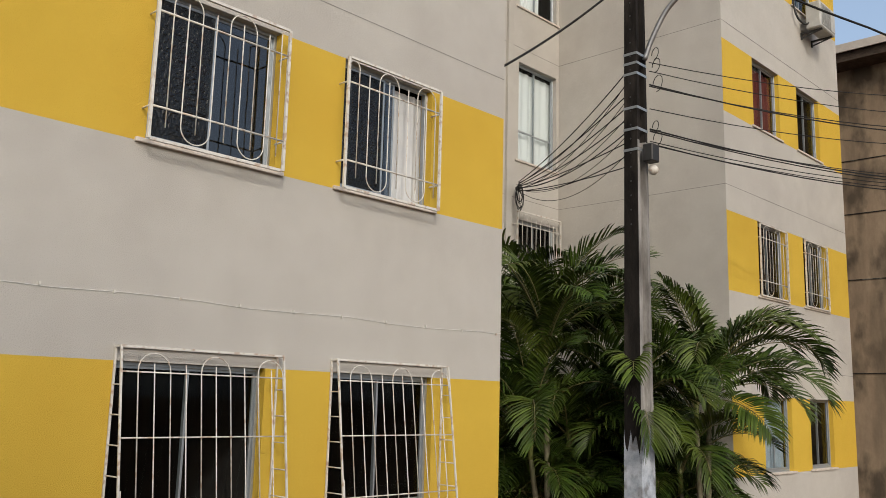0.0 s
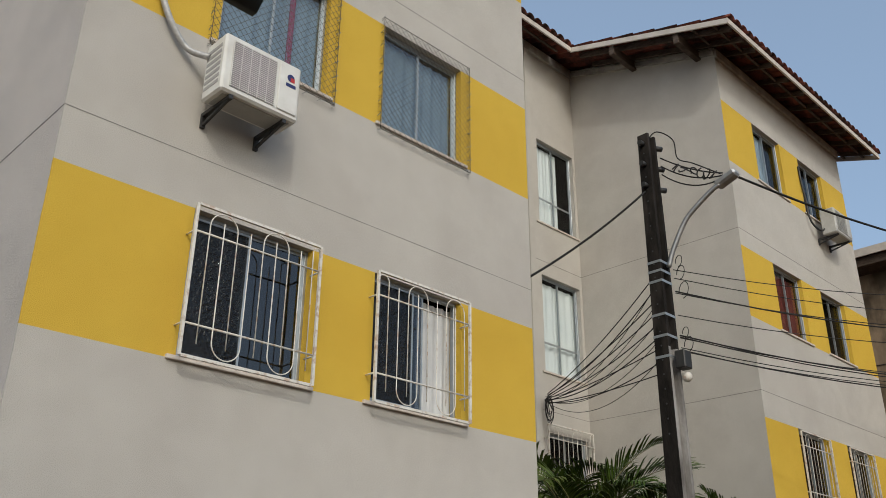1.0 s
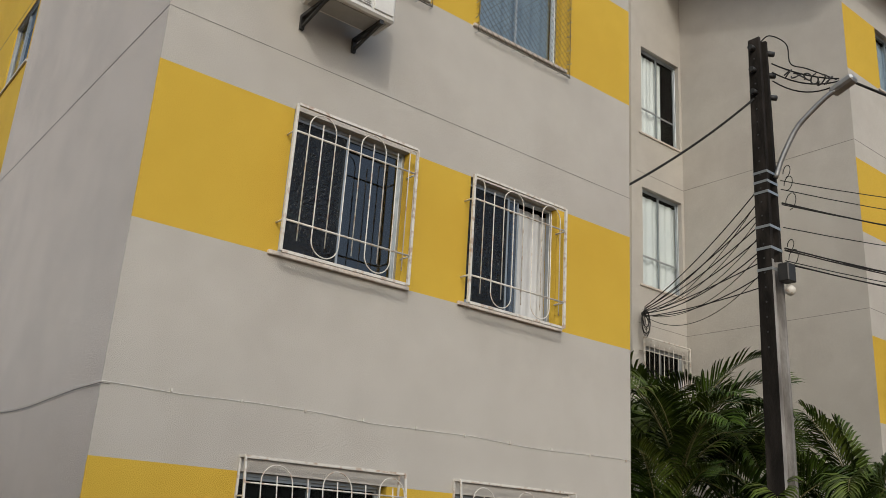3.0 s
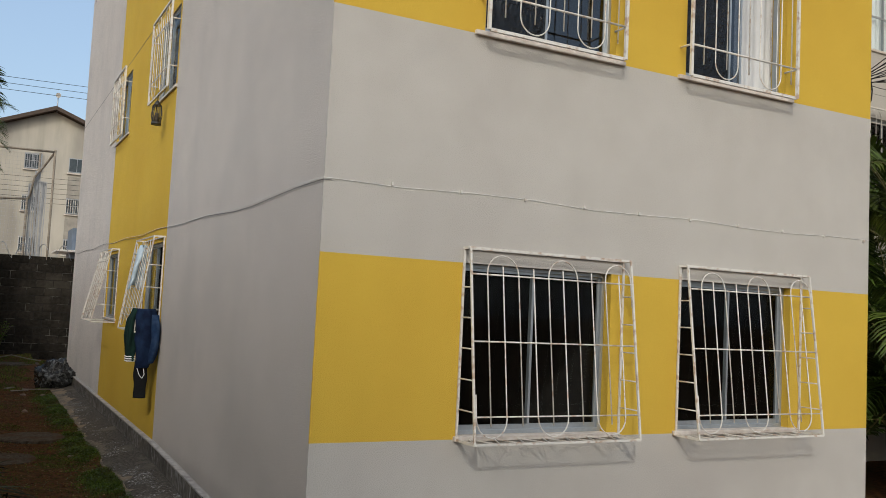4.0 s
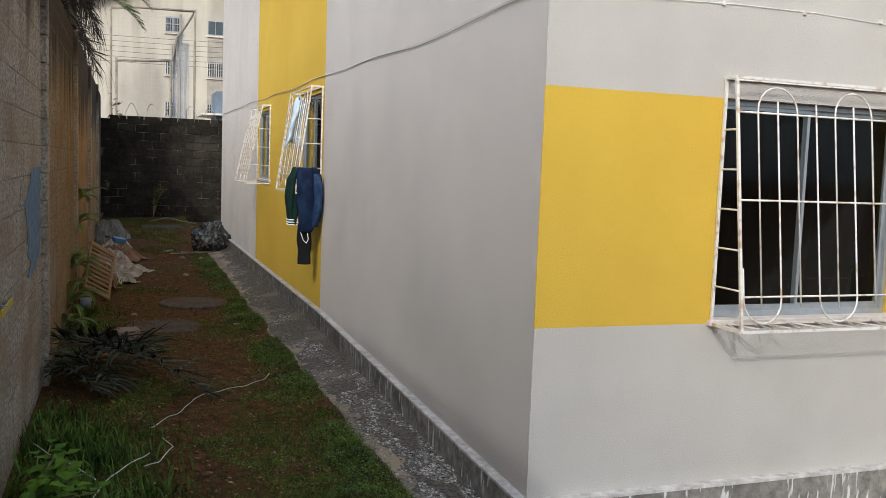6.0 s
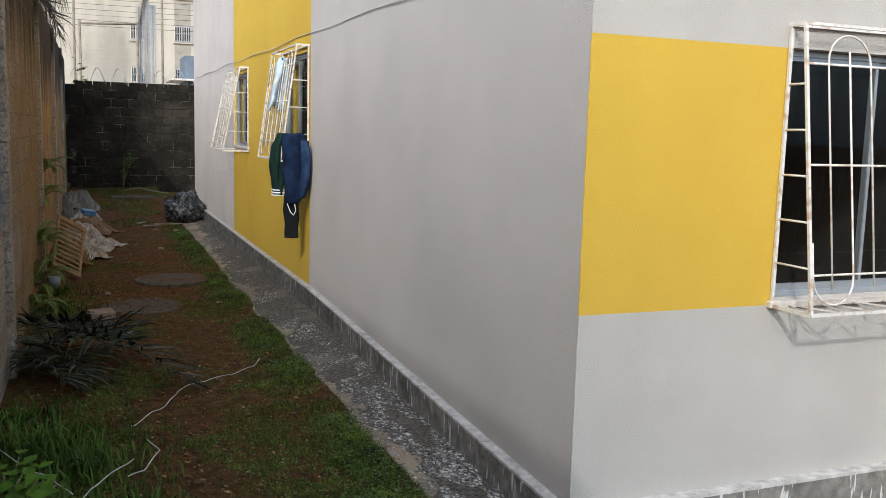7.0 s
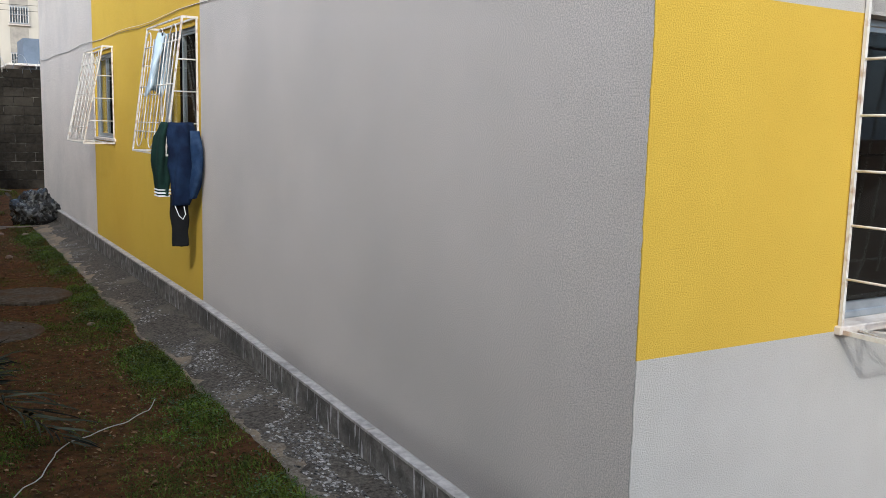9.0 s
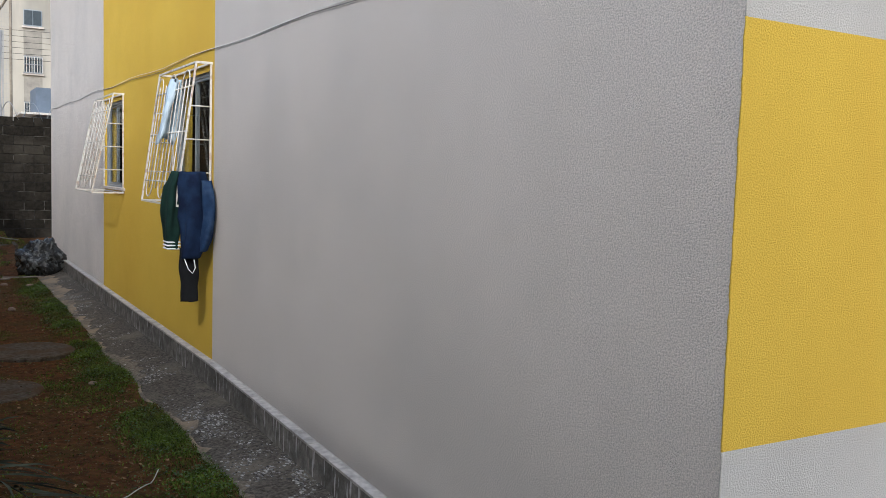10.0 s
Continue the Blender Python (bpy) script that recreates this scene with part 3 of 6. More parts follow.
BLUE_CLOTH = material("pale_blue_cloth", (0.36, 0.42, 0.46), (0.29, 0.34, 0.375), 3, 0.95)
PINK = material("pink_cloth", (0.42, 0.06, 0.10), (0.33, 0.05, 0.08), 3, 0.95)
SHEER = material("grey_white_cloth", (0.62, 0.63, 0.63), (0.54, 0.55, 0.56), 3, 0.95, 0.2, 200)
RED = material("dark_red_cloth", (0.17, 0.045, 0.035), (0.12, 0.03, 0.025), 3, 0.95)
curtain(3.53, 4.12, 3.73, 4.82, 0.16, SHEER, "white cloth curtain drawn to one side", 5)
for a, b, k in ((1.09, 2.18, 2), (2.88, 3.95, 2), (2.88, 3.95, 3)):
    curtain(a, b, z_of[k] + 0.03, z_of[k] + 1.13, 0.16, BLUE_CLOTH, "pale blue-grey curtain behind a window", 8)
curtain(1.82, 1.88, z_of[2] + 0.03, z_of[2] + 1.0, 0.132, PINK, "pink strip of cloth behind the glass", 1)
mc = Matrix.Translation((0, CY, 0))
for k, z in ((1, 5.95), (2, 8.69)):
    curtain(9.3, 10.7 if k == 1 else 10.1, z + 0.03, z + 1.66, 0.16, CLOTH, "white curtain behind a tall window", 8, mc)
mb = Matrix.Translation((0, BY, 0))
curtain(11.58, 12.2, zb_of[3] + 0.03, zb_of[3] + 1.13, 0.16, BLUE_CLOTH, "pale curtain half drawn", 6, mb)
curtain(11.58, 12.60, zb_of[2] + 0.03, zb_of[2] + 1.13, 0.16, RED, "dark red curtain behind a window", 8, mb)
curtain(11.58, 12.60, zb_of[0] + 0.03, zb_of[0] + 1.13, 0.16, BLUE_CLOTH, "pale curtain behind a window", 8, mb)

# ---- window grilles ----


def arcs(bm, x0, x1, y_of, zl, zh, r=0.0055):
    """Upright bars whose heads and feet are joined in loops, in pairs."""
    n = 11
    s = (x1 - x0) / n
    X = [x0 + s * (i if 0 < i < n else (0.12 if i == 0 else n - 0.12)) for i in range(n + 1)]
    z_lo, z_hi = zl + 0.03, zh - 0.03
    out = []

    def arch(a, b, z, sgn, lo):
        c, rr = (a + b) / 2, (b - a) / 2
        pts = [(a, y_of(lo), lo)] + [(c - rr * math.cos(t * math.pi / 10), 0, z + sgn * (rr * math.sin(t * math.pi / 10) - rr)) for t in range(11)] + [(b, y_of(lo), lo)]
        return [(x, y_of(zz), zz) for x, _, zz in pts]
    lo_free, hi_free = zl + 0.10, zh - 0.10
    for i, j in ((1, 3), (5, 7), (9, 11)):
        out.append(arch(X[i], X[j], z_hi, 1, lo_free if j < 11 else zh - 0.32))
        if j == 11:
            out[-1][0] = (X[i], y_of(lo_free), lo_free)
    for i, j in ((0, 2), (4, 6), (8, 10)):
        out.append(arch(X[i], X[j], z_lo, -1, hi_free if i > 0 else zl + 0.30))
        if i == 0:
            out[-1][-1] = (X[j], y_of(hi_free), hi_free)
    return out


def hooped(x0, x1, y, z0, z1, arches, loops):
    """Upright bars at even steps: pairs joined by arches at the head or by loops at the foot, the rest ending free."""
    s = (x1 - x0) * 0.1035
    out = []
    top, low = z1 - 0.025, z0 + 0.025
    for i, j in arches:
        a, b = x0 + s * i, min(x1, x0 + s * j)
        c, r = (a + b) / 2, (b - a) / 2
        head = [(c - r * math.cos(t * math.pi / 12), y, top - r + r * math.sin(t * math.pi / 12)) for t in range(13)]
        out.append(([(a, y, z0 + 0.10)] if i > 0 else [(a, y, z1 - 0.22)]) + head + ([(b, y, z0 + 0.10)] if b < x1 else [(b, y, z1 - 0.22)]))
    for i, j in loops:
        a, b = x0 + s * i, min(x1, x0 + s * j)
        c, r = (a + b) / 2, (b - a) / 2
        out.append([(a, y, z1 - 0.10)] + [(c - r * math.cos(t * math.pi / 12), y, low + r - r * math.sin(t * math.pi / 12)) for t in range(13)] + [(b, y, z1 - 0.10)])
    return out


def flat_grille(x0, x1, z0, z1, y=-0.14, r=0.005, arches=((1, 3), (5, 7), (9, 11)), loops=((2, 4), (6, 8))):
    """A flat grille on short stays."""
    g = empty("window_grille", "white painted steel window grille with looped bars", "window grille", "grilles on the facade")
    q = 0.011
    for a in ((x0 - q, x0 + q, y - q, y + q, z0, z1), (x1 - q, x1 + q, y - q, y + q, z0, z1)):
        part("upright", bx(*a), WHITE, g)
    for z in (z0, z1):
        part("frame_bar", bx(x0 + q, x1 - q, y - q, y + q, z - q, z + q), WHITE, g)
    for z in (z0 + 0.24, z1 - 0.22):
        part("rail", tb([(x0, y, z), (x1, y, z)], r + 0.003), WHITE, g)
        for x in (x0, x1):
            part("stay", tb([(x, y, z), (x, 0.01, z)], 0.008), WHITE, g)
    for p in hooped(x0, x1, y - 0.004, z0, z1, arches, loops):
        part("bar", tb(p, r), WHITE, g)
    return g


def box_grille(x0, x1, z0, z1, yt=-0.12, yb=-0.28, zt=None, rungs=5, tray=True, label=""):
    """A grille that leans out from the wall, with ladder sides and a latticed foot."""
    g = empty("window_grille", label or "white rust-flecked steel grille leaning out from the wall", "window grille", "grilles on the facade")
    q = 0.012

    def y_of(z):
        return yb + (yt - yb) * (z - z0) / (z1 - z0)
    for x in (x0, x1):
        part("upright", tb([(x, yb, z0), (x, yt, z1)], 0.0098, 4), WHITE, g)
        part("wall_post", tb([(x, -0.012, z0), (x, -0.012, z1)], 0.0098, 4), WHITE, g)
        for z in (z0, z1):
            part("stay", tb([(x, y_of(z), z), (x, 0.005, z)], 0.012, 4), WHITE, g)
        for k in range(1, rungs + 1):
            z = z0 + (z1 - z0) * (k / (rungs + 1.3))
            part("rung", tb([(x, y_of(z), z), (x, -0.012, z)], 0.0052), WHITE, g)
    for z, y in ((z0, yb), (z1, yt), (z0, -0.012), (z1, -0.012)):
        part("frame_bar", tb([(x0, y, z), (x1, y, z)], 0.0098, 4), WHITE, g)
    for z in (z0 + 0.17, (z0 + z1) / 2 + 0.02, z1 - 0.17):
        part("rail", tb([(x0, y_of(z), z), (x1, y_of(z), z)], 0.0055), WHITE, g)
    for p in arcs(None, x0, x1, lambda z: y_of(z) - 0.002, z0 + 0.01, z1 - 0.01):
        part("bar", tb(p, 0.0048), WHITE, g)
    if tray:
        n = 14
        for k in range(n):
            a, b = x0 + (x1 - x0) * k / n, x0 + (x1 - x0) * (k + 1) / n
            ya, yc = (-0.012, yb) if k % 2 else (yb, -0.012)
            part("lattice_bar", tb([(a, ya, z0), (b, yc, z0)], 0.005, 4), WHITE, g)
    return g


box_grille(0.995, 2.32, 1.0, 2.245, -0.09, -0.25)
box_grille(2.865, 4.18, 0.99, 2.25, -0.09, -0.25)
flat_grille(1.04, 2.185, 3.69, 4.86, -0.12)
flat_grille(2.815, 3.96, 3.685, 4.84, -0.12, arches=((0, 1), (3, 5), (7, 9)), loops=((2, 4), (6, 8)))
for a, b in B_WINS:
    g = flat_grille(a + 0.0, b - 0.0, 3.71, 4.86, -0.04, 0.0042)
    g.location = (0, BY, 0)
g = flat_grille(9.25, 10.43, 3.18, 5.06, -0.10)
g.location = (0, CY, 0)
for k, (a, b) in enumerate(S_WINS):
    for lev in (0, 1):
        if lev == 0:
            g = box_grille(a - 0.02, b + 0.02, 1.45, 2.5, -0.12 if k == 0 else -0.11, -0.265 if k == 0 else -0.33, rungs=3, tray=False, label="white steel grille leaning out over a side window")
        else:
            g = flat_grille(a - 0.02, b + 0.02, 1.47 + STOREY, 2.47 + STOREY, -0.10)
        g.matrix_basis = to_side(0)

# ---- safety nets on the upper windows ----
NET = material("net_cord", (0.14, 0.135, 0.12), (0.09, 0.085, 0.075), 9, 0.9)


def safety_net(x0, x1, z0, z1, y=-0.05):
    g = empty("safety_net", "dark diamond-mesh safety net stretched over a window", "safety net", "nets on the facade")
    bm = bmesh.new()
    s = 0.075
    w, h = x1 - x0, z1 - z0
    r = 0.0021
    k = -h
    while k < w:
        for sg in (1, -1):
            a0, a1 = max(0.0, k), min(w, k + h)
            if a1 - a0 < 0.01:
                continue
            za, zb = a0 - k, a1 - k
            if sg < 0:
                za, zb = h - za, h - zb
            tube(bm, [(x0 + a0, y, z0 + za), (x0 + a1, y, z0 + zb)], r, 3, cap=False)
        k += s
    for x in (x0, x1):
        n = 14
        for i in range(n):
            za, zb = z0 + h * i / n, z0 + h * (i + 1) / n
            tube(bm, [(x, y, za), (x, 0.06, (za + zb) / 2), (x, y, zb)], r, 3, cap=False)
    part("mesh", bm, NET, g)
    pts = [(x0, y, z0), (x1, y, z0), (x1, y, z1), (x0, y, z1)]
    part("edge_rope", tb(pts, 0.004, 5, True), NET, g)
    for i in range(9):
        for z in (z0, z1):
            x = x0 + w * i / 8
            part("hook", tb([(x, 0.005, z), (x, y - 0.01, z + (0.012 if z == z1 else -0.012))], 0.003, 4), STEEL, g)
    for i in range(1, 8):
        for x in (x0, x1):
            z = z0 + h * i / 8
            part("hook", tb([(x, 0.005, z), (x + (0.012 if x == x1 else -0.012), y - 0.01, z)], 0.004, 4), STEEL, g)


for k in (2, 3):
    safety_net(0.99, 2.27, z_of[k] - 0.07, Z_A[k][1] + 0.05)
    safety_net(2.82, 4.05, z_of[k] - 0.07, Z_A[k][1] + 0.05)

# ---- air conditioners ----
ACW = material("ac_casing", (0.74, 0.74, 0.71), (0.66, 0.66, 0.63), 5, 0.45, big=((0.5, 0.47, 0.42), 0.4), bigscale=4)
ACGREY = material("weathered_ac_casing", (0.50, 0.50, 0.48), (0.42, 0.42, 0.40), 5, 0.6, big=((0.33, 0.32, 0.29), 0.5), bigscale=4)
ACDARK = material("ac_grille_dark", (0.40, 0.40, 0.385), (0.33, 0.33, 0.32), 5, 0.6)
NAVY = material("navy_print", (0.02, 0.03, 0.14), None, 5, 0.5)
REDP = material("red_print", (0.5, 0.03, 0.03), None, 5, 0.5)


def air_conditioner(m, w=0.74, h=0.53, d=0.29, logo=True, paint=None):
    paint = paint or ACW
    g = empty("air_conditioner", "white outdoor air conditioner unit on dark wall brackets", "air conditioner")
    y0, y1 = -0.14 - d, -0.14
    bm = bmesh.new()
    box(bm, 0, w, y0, y1, 0, h, 0.018)
    part("casing", bm, paint, g)
    part("fan_guard", bx(0.07, w * 0.66, y0 - 0.004, y0 + 0.004, 0.05, h - 0.05), ACDARK, g)
    for i in range(24):
        z = 0.06 + (h - 0.12) * i / 23
        part("guard_wire", tb([(0.07, y0 - 0.008, z), (w * 0.66, y0 - 0.008, z)], 0.0038, 4), paint, g)
    for i in range(6):
        x = 0.07 + (w * 0.66 - 0.07) * i / 5
        part("guard_rib", tb([(x, y0 - 0.009, 0.05), (x, y0 - 0.009, h - 0.05)], 0.0045, 4), paint, g)
    bm = bmesh.new()
    box(bm, w * 0.70, w - 0.03, y0 - 0.012, y0 + 0.002, 0.045, h - 0.045, 0.006)
    part("service_panel", bm, paint, g)
    for i in range(7 if logo else 0):
        z = 0.08 + i * 0.055
        part("side_slot", bx(-0.003, 0.004, y0 + 0.05, y1 - 0.03, z, z + 0.03), ACDARK, g)
    if logo:
        bm = bmesh.new()
        bmesh.ops.create_cone(bm, cap_ends=True, segments=20, radius1=0.035, radius2=0.035, depth=0.002, matrix=Matrix.Translation((w * 0.85, y0 - 0.013, h - 0.15)) @ Matrix.Rotation(math.pi / 2, 4, 'X'))
        part("emblem", bm, NAVY, g)
        part("emblem", bx(w * 0.845, w * 0.90, y0 - 0.0155, y0 - 0.0142, h - 0.185, h - 0.145), REDP, g)
        part("emblem", bx(w * 0.79, w * 0.92, y0 - 0.0145, y0 - 0.0125, h - 0.235, h - 0.205), NAVY, g)
    for x in (0.09, w - 0.13):
        part("bracket", bx(x, x + 0.035, y0 + 0.02, -0.002, -0.035, -0.002), BLACK, g)
        part("bracket", tb([(x + 0.017, -0.004, -0.11), (x + 0.017, y0 + 0.05, -0.03)], 0.015, 4), BLACK, g)
        part("bracket", bx(x, x + 0.035, -0.03, -0.002, -0.13, -0.035), BLACK, g)
    part("base_pan", bx(0.05, w - 0.05, y0 + 0.05, y1 - 0.04, -0.006, 0.001), ACDARK, g)
    g.matrix_basis = m
    return g


air_conditioner(Matrix.Translation((0.93, 0, 5.68)), 0.71, 0.52)
air_conditioner(Matrix.Translation((13.6, BY, 8.78)), 0.7, 0.5, 0.27, False, ACGREY)
pts = [(13.30, BY - 0.02, 10.15), (13.31, BY - 0.03, 9.75), (13.36, BY - 0.04, 9.4), (13.33, BY - 0.05, 9.15), (13.40, BY - 0.08, 8.95), (13.55, BY - 0.14, 8.86), (13.62, BY - 0.2, 8.9)]
tagged(part("cable", tb(smooth(pts), 0.018, 6), BLACK), "black hose hanging from a window to an air conditioner", "cable")
LAG = material("pipe_lagging", (0.50, 0.50, 0.50), (0.34, 0.34, 0.34), 22, 0.5, 0.5, 40, metal=0.3)
pts = [(0.42, -0.03, 7.35), (0.42, -0.04, 7.0), (0.46, -0.05, 6.75), (0.55, -0.05, 6.5), (0.66, -0.055, 6.3), (0.80, -0.07, 6.15), (0.93, -0.2, 6.07)]
tagged(part("pipe", tb(smooth(pts), 0.027, 10), LAG), "silver lagged refrigerant pipe curving down a wall", "pipe")

# ---- cable along the walls ----
WALLCABLE = material("white_wall_cable", (0.88, 0.87, 0.83), (0.78, 0.77, 0.72), 8, 0.6)
GREYCABLE = material("grey_wall_cable", (0.16, 0.15, 0.14), (0.10, 0.095, 0.09), 8, 0.7)
bm = bmesh.new()
pts = [(AX + 0.0, -0.006, 2.62)] + [(AX - 0.5 * i, -0.006, 2.605 + 0.012 * math.sin(i * 1.9)) for i in range(1, 10)] + [(0.05, -0.006, 2.60), (-0.007, -0.007, 2.60)]
pts += [(-0.007, 0.5 * i, 2.60 - 0.02 * math.sin(min(1, i / 9) * math.pi) + 0.035 * max(0, (i - 9) / 9) + 0.012 * math.sin(i * 1.3)) for i in range(1, 30)]
tube(bm, pts, 0.0018, 5)
cable = empty("wall_cable", "twin cable, a white line above a dark one, clipped along the wall", "cable")
part("line", bm, WALLCABLE, cable)
# The lower line of the pair is drawn darker and a little thicker.
part("line", tb([(x, y, z - 0.013 - 0.012 * math.sin(y * 1.1) * (y > 0)) for x, y, z in pts[10:]], 0.0024, 5), GREYCABLE, cable, "dark grey lower line")
for i in range(10):
    x = 0.45 + 0.5 * i
    part("clip", bx(x - 0.006, x + 0.006, -0.016, 0.002, 2.598, 2.620), WHITE, cable)

# ---- left boundary wall ----
LX, LTOP = -2.42, 3.2
lw = tagged(part("wall_west", bx(LX - 0.14, LX - 0.0015, -9.0, 19.64, -0.2, LTOP - 0.01), MORTAR), "rough grey concrete block boundary wall", "wall", kind="structure")
fw_z = ground_z(-1, 19.5)
fw = tagged(part("wall_north", bx(LX - 0.004, 6.0, 19.512, 19.64, -0.1, 2.66), DARKMORTAR), "black mouldy concrete block wall with razor wire on top", "wall", kind="structure")
block_me = {}


def block_mesh(kind, w, h, d, mat):
    if kind not in block_me:
        bm = bmesh.new()
        box(bm, -w / 2, w / 2, 0, d, 0, h, 0.004)
        me = bpy.data.meshes.new(kind)
        bm.to_mesh(me)
        bm.free()
        me.materials.append(mat)
        block_me[kind] = me
    return block_me[kind]


rnd = random.Random(4)


def piece(name, me, parent, m):
    ob = new(name, me)
    ob.parent = parent
    ob.matrix_basis = m


PILASTERS = [-5.3, -0.65, 3.45, 7.75, 12.0, 16.0]
rests = {"grey": bmesh.new(), "brown": bmesh.new(), "ochre": bmesh.new()}
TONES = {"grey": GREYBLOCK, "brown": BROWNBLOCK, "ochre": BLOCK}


def tone(y):
    return "grey" if y < 3.45 else "brown" if y < 7.75 else "ochre"


for c in range(16):
    z = 0.2 * c
    y = -8.8 + (0.2 if c % 2 else 0.0)
    while y < 19.2:
        o = rnd.uniform(-0.001, 0.002)
        if 1.4 < y < 9.0:
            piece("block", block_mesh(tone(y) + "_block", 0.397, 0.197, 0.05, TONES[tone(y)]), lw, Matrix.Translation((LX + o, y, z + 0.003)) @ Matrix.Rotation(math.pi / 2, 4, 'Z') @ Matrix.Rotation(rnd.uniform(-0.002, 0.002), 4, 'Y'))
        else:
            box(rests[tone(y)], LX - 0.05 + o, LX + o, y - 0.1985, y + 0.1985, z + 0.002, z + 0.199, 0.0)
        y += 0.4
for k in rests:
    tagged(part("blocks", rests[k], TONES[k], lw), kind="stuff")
for y in PILASTERS:
    for c in range(16):
        o = rnd.uniform(-0.004, 0.004)
        piece("pilaster_block", block_mesh("pilaster_block", 0.20, 0.194, 0.06, GREYBLOCK), lw, Matrix.Translation((LX + 0.045 + o, y + rnd.uniform(-0.004, 0.004), 0.2 * c + 0.004)) @ Matrix.Rotation(math.pi / 2, 4, 'Z'))
for c in range(13):
    z = fw_z - 0.1 + 0.2 * c
    x = LX + (0.2 if c % 2 else 0.4)
    while x < 2.2:
        piece("block", block_mesh("dark_block", 0.385, 0.185, 0.04, DARKBLOCK), fw, Matrix.Translation((x, 19.50 + rnd.uniform(-0.004, 0.004), z)))
        x += 0.4
# razor wire
rw = empty("razor_wire", "coil of rusty razor wire along a wall top", "razor wire")
pts = []
for i in range(400):
    a = i * math.tau / 26
    pts.append((-2.3 + 8 * i / 400 * 0.9, 19.57 + 0.16 * math.cos(a), 2.66 + 0.2 + 0.2 * math.sin(a)))
part("coil", tb(pts, 0.008, 4), STEEL, rw)

# ---- concrete apron along the side ----


def apron_up(y):
    """How far the apron's inner edge stands above its outer edge."""
    return -0.05 + 0.13 * max(0.0, min(1.0, y / 4.4))


def apron_split(y):
    """Where the smooth outer strip gives way to bare aggregate, 0 outer to 1 inner."""
    return max(0.05, min(0.85, 0.30 + 0.5 * noise.noise(Vector((1.7, y * 0.9, 5.0))) + 0.3 * noise.noise(Vector((1.7, y * 5.0, 5.0))) + 0.2 * noise.noise(Vector((4.7, y * 14.0, 5.0)))))


bm = bmesh.new()
prev = None
for i in range(240):
    y = -0.5 + i * 0.065
    e = -0.46 + 0.05 * noise.noise(Vector((0.3, y * 1.3, 0))) + 0.02 * noise.noise(Vector((0.3, y * 6, 0)))
    up_ = apron_up(y)
    md = apron_split(y)
    ring = [bm.verts.new((x, y, z + 0.006 * noise.noise(Vector((x * 9, y * 9, 1))))) for x, z in ((e, -0.06), (e, 0.045)) + tuple((e + (-0.04 - e) * s, 0.05 + up_ * s) for s in (0.33 * md, 0.67 * md, md, md + 0.33 * (1 - md), md + 0.67 * (1 - md), 1.0))]
    if prev:
        for k in range(7):
            q = bm.faces.new((prev[k], prev[k + 1], ring[k + 1], ring[k]))
            q.smooth = k > 0
            q.material_index = int(k > 3)
    prev = ring
tagged(part("pavement", bm, [APRON, APRONDARK]), "worn rough concrete apron beside the wall", "pavement", kind="structure")

# ---- neighbours ----
GREYWALL = material("grey_stained_panel", (0.40, 0.37, 0.31), (0.26, 0.24, 0.21), 2, 0.9, 0.3, 20)
NETGREY = material("grey_net", (0.42, 0.43, 0.44), (0.33, 0.34, 0.35), 5, 0.9)
BLUEGREY = material("blue_grey_sheet", (0.16, 0.20, 0.26), (0.12, 0.155, 0.2), 3, 0.6)
nb = empty("neighbour_building", "stained brown rendered building with a red tile roof", "building")
part("wall", bx(18.0, 26.0, -8.0, 8.0, -0.1, 9.5), BROWNWALL, nb)
for z in (4.75, 2.75, 7.4, 6.2):
    part("ledge", bx(17.985, 18.0, -8.0, 8.0, z, z + 0.02), DARKMORTAR, nb)
bm = bmesh.new()
box(bm, 17.3, 26.5, -8.5, 8.5, 9.75, 9.85)
part("roof", bm, TILE, nb)
part("eave_board", bx(17.28, 17.32, -8.5, 8.5, 9.68, 9.86), FASCIA, nb)
part("soffit", bx(17.4, 18.0, -8.0, 8.0, 9.5, 9.7), RAFTER, nb)

fb = empty("distant_apartment_block", "cream weather-stained apartment block with a gabled roof", "building")
FY = 40.0
bm = bmesh.new()
px0, px1, pk = -7.0, 9.0, 1.0
for y in (FY, FY + 8):
    bm.faces.new([bm.verts.new(p) for p in ((px0, y, -0.1), (px1, y, -0.1), (px1, y, 7.2), (pk, y, 10.35), (px0, y, 7.2))])
bmesh.ops.bridge_loops(bm, edges=bm.edges[:])
part("wall", bm, CREAM, fb)
for x in (px0 - 0.6, px1 + 0.6):
    bm = bmesh.new()
    v = [(pk, 10.38), (x, 6.95), (x, 7.13), (pk, 10.56)]
    f = [[bm.verts.new((a, y, z)) for a, z in v] for y in (FY - 0.5, FY + 8.5)]
    for i in range(4):
        bm.faces.new((f[0][i], f[0][(i + 1) % 4], f[1][(i + 1) % 4], f[1][i]))
    bm.faces.new(f[0])
    part("roof", bm, RAFTER, fb)
DGLASS = material("dark_pane", (0.06, 0.075, 0.085), (0.09, 0.11, 0.12), 3, 0.15)
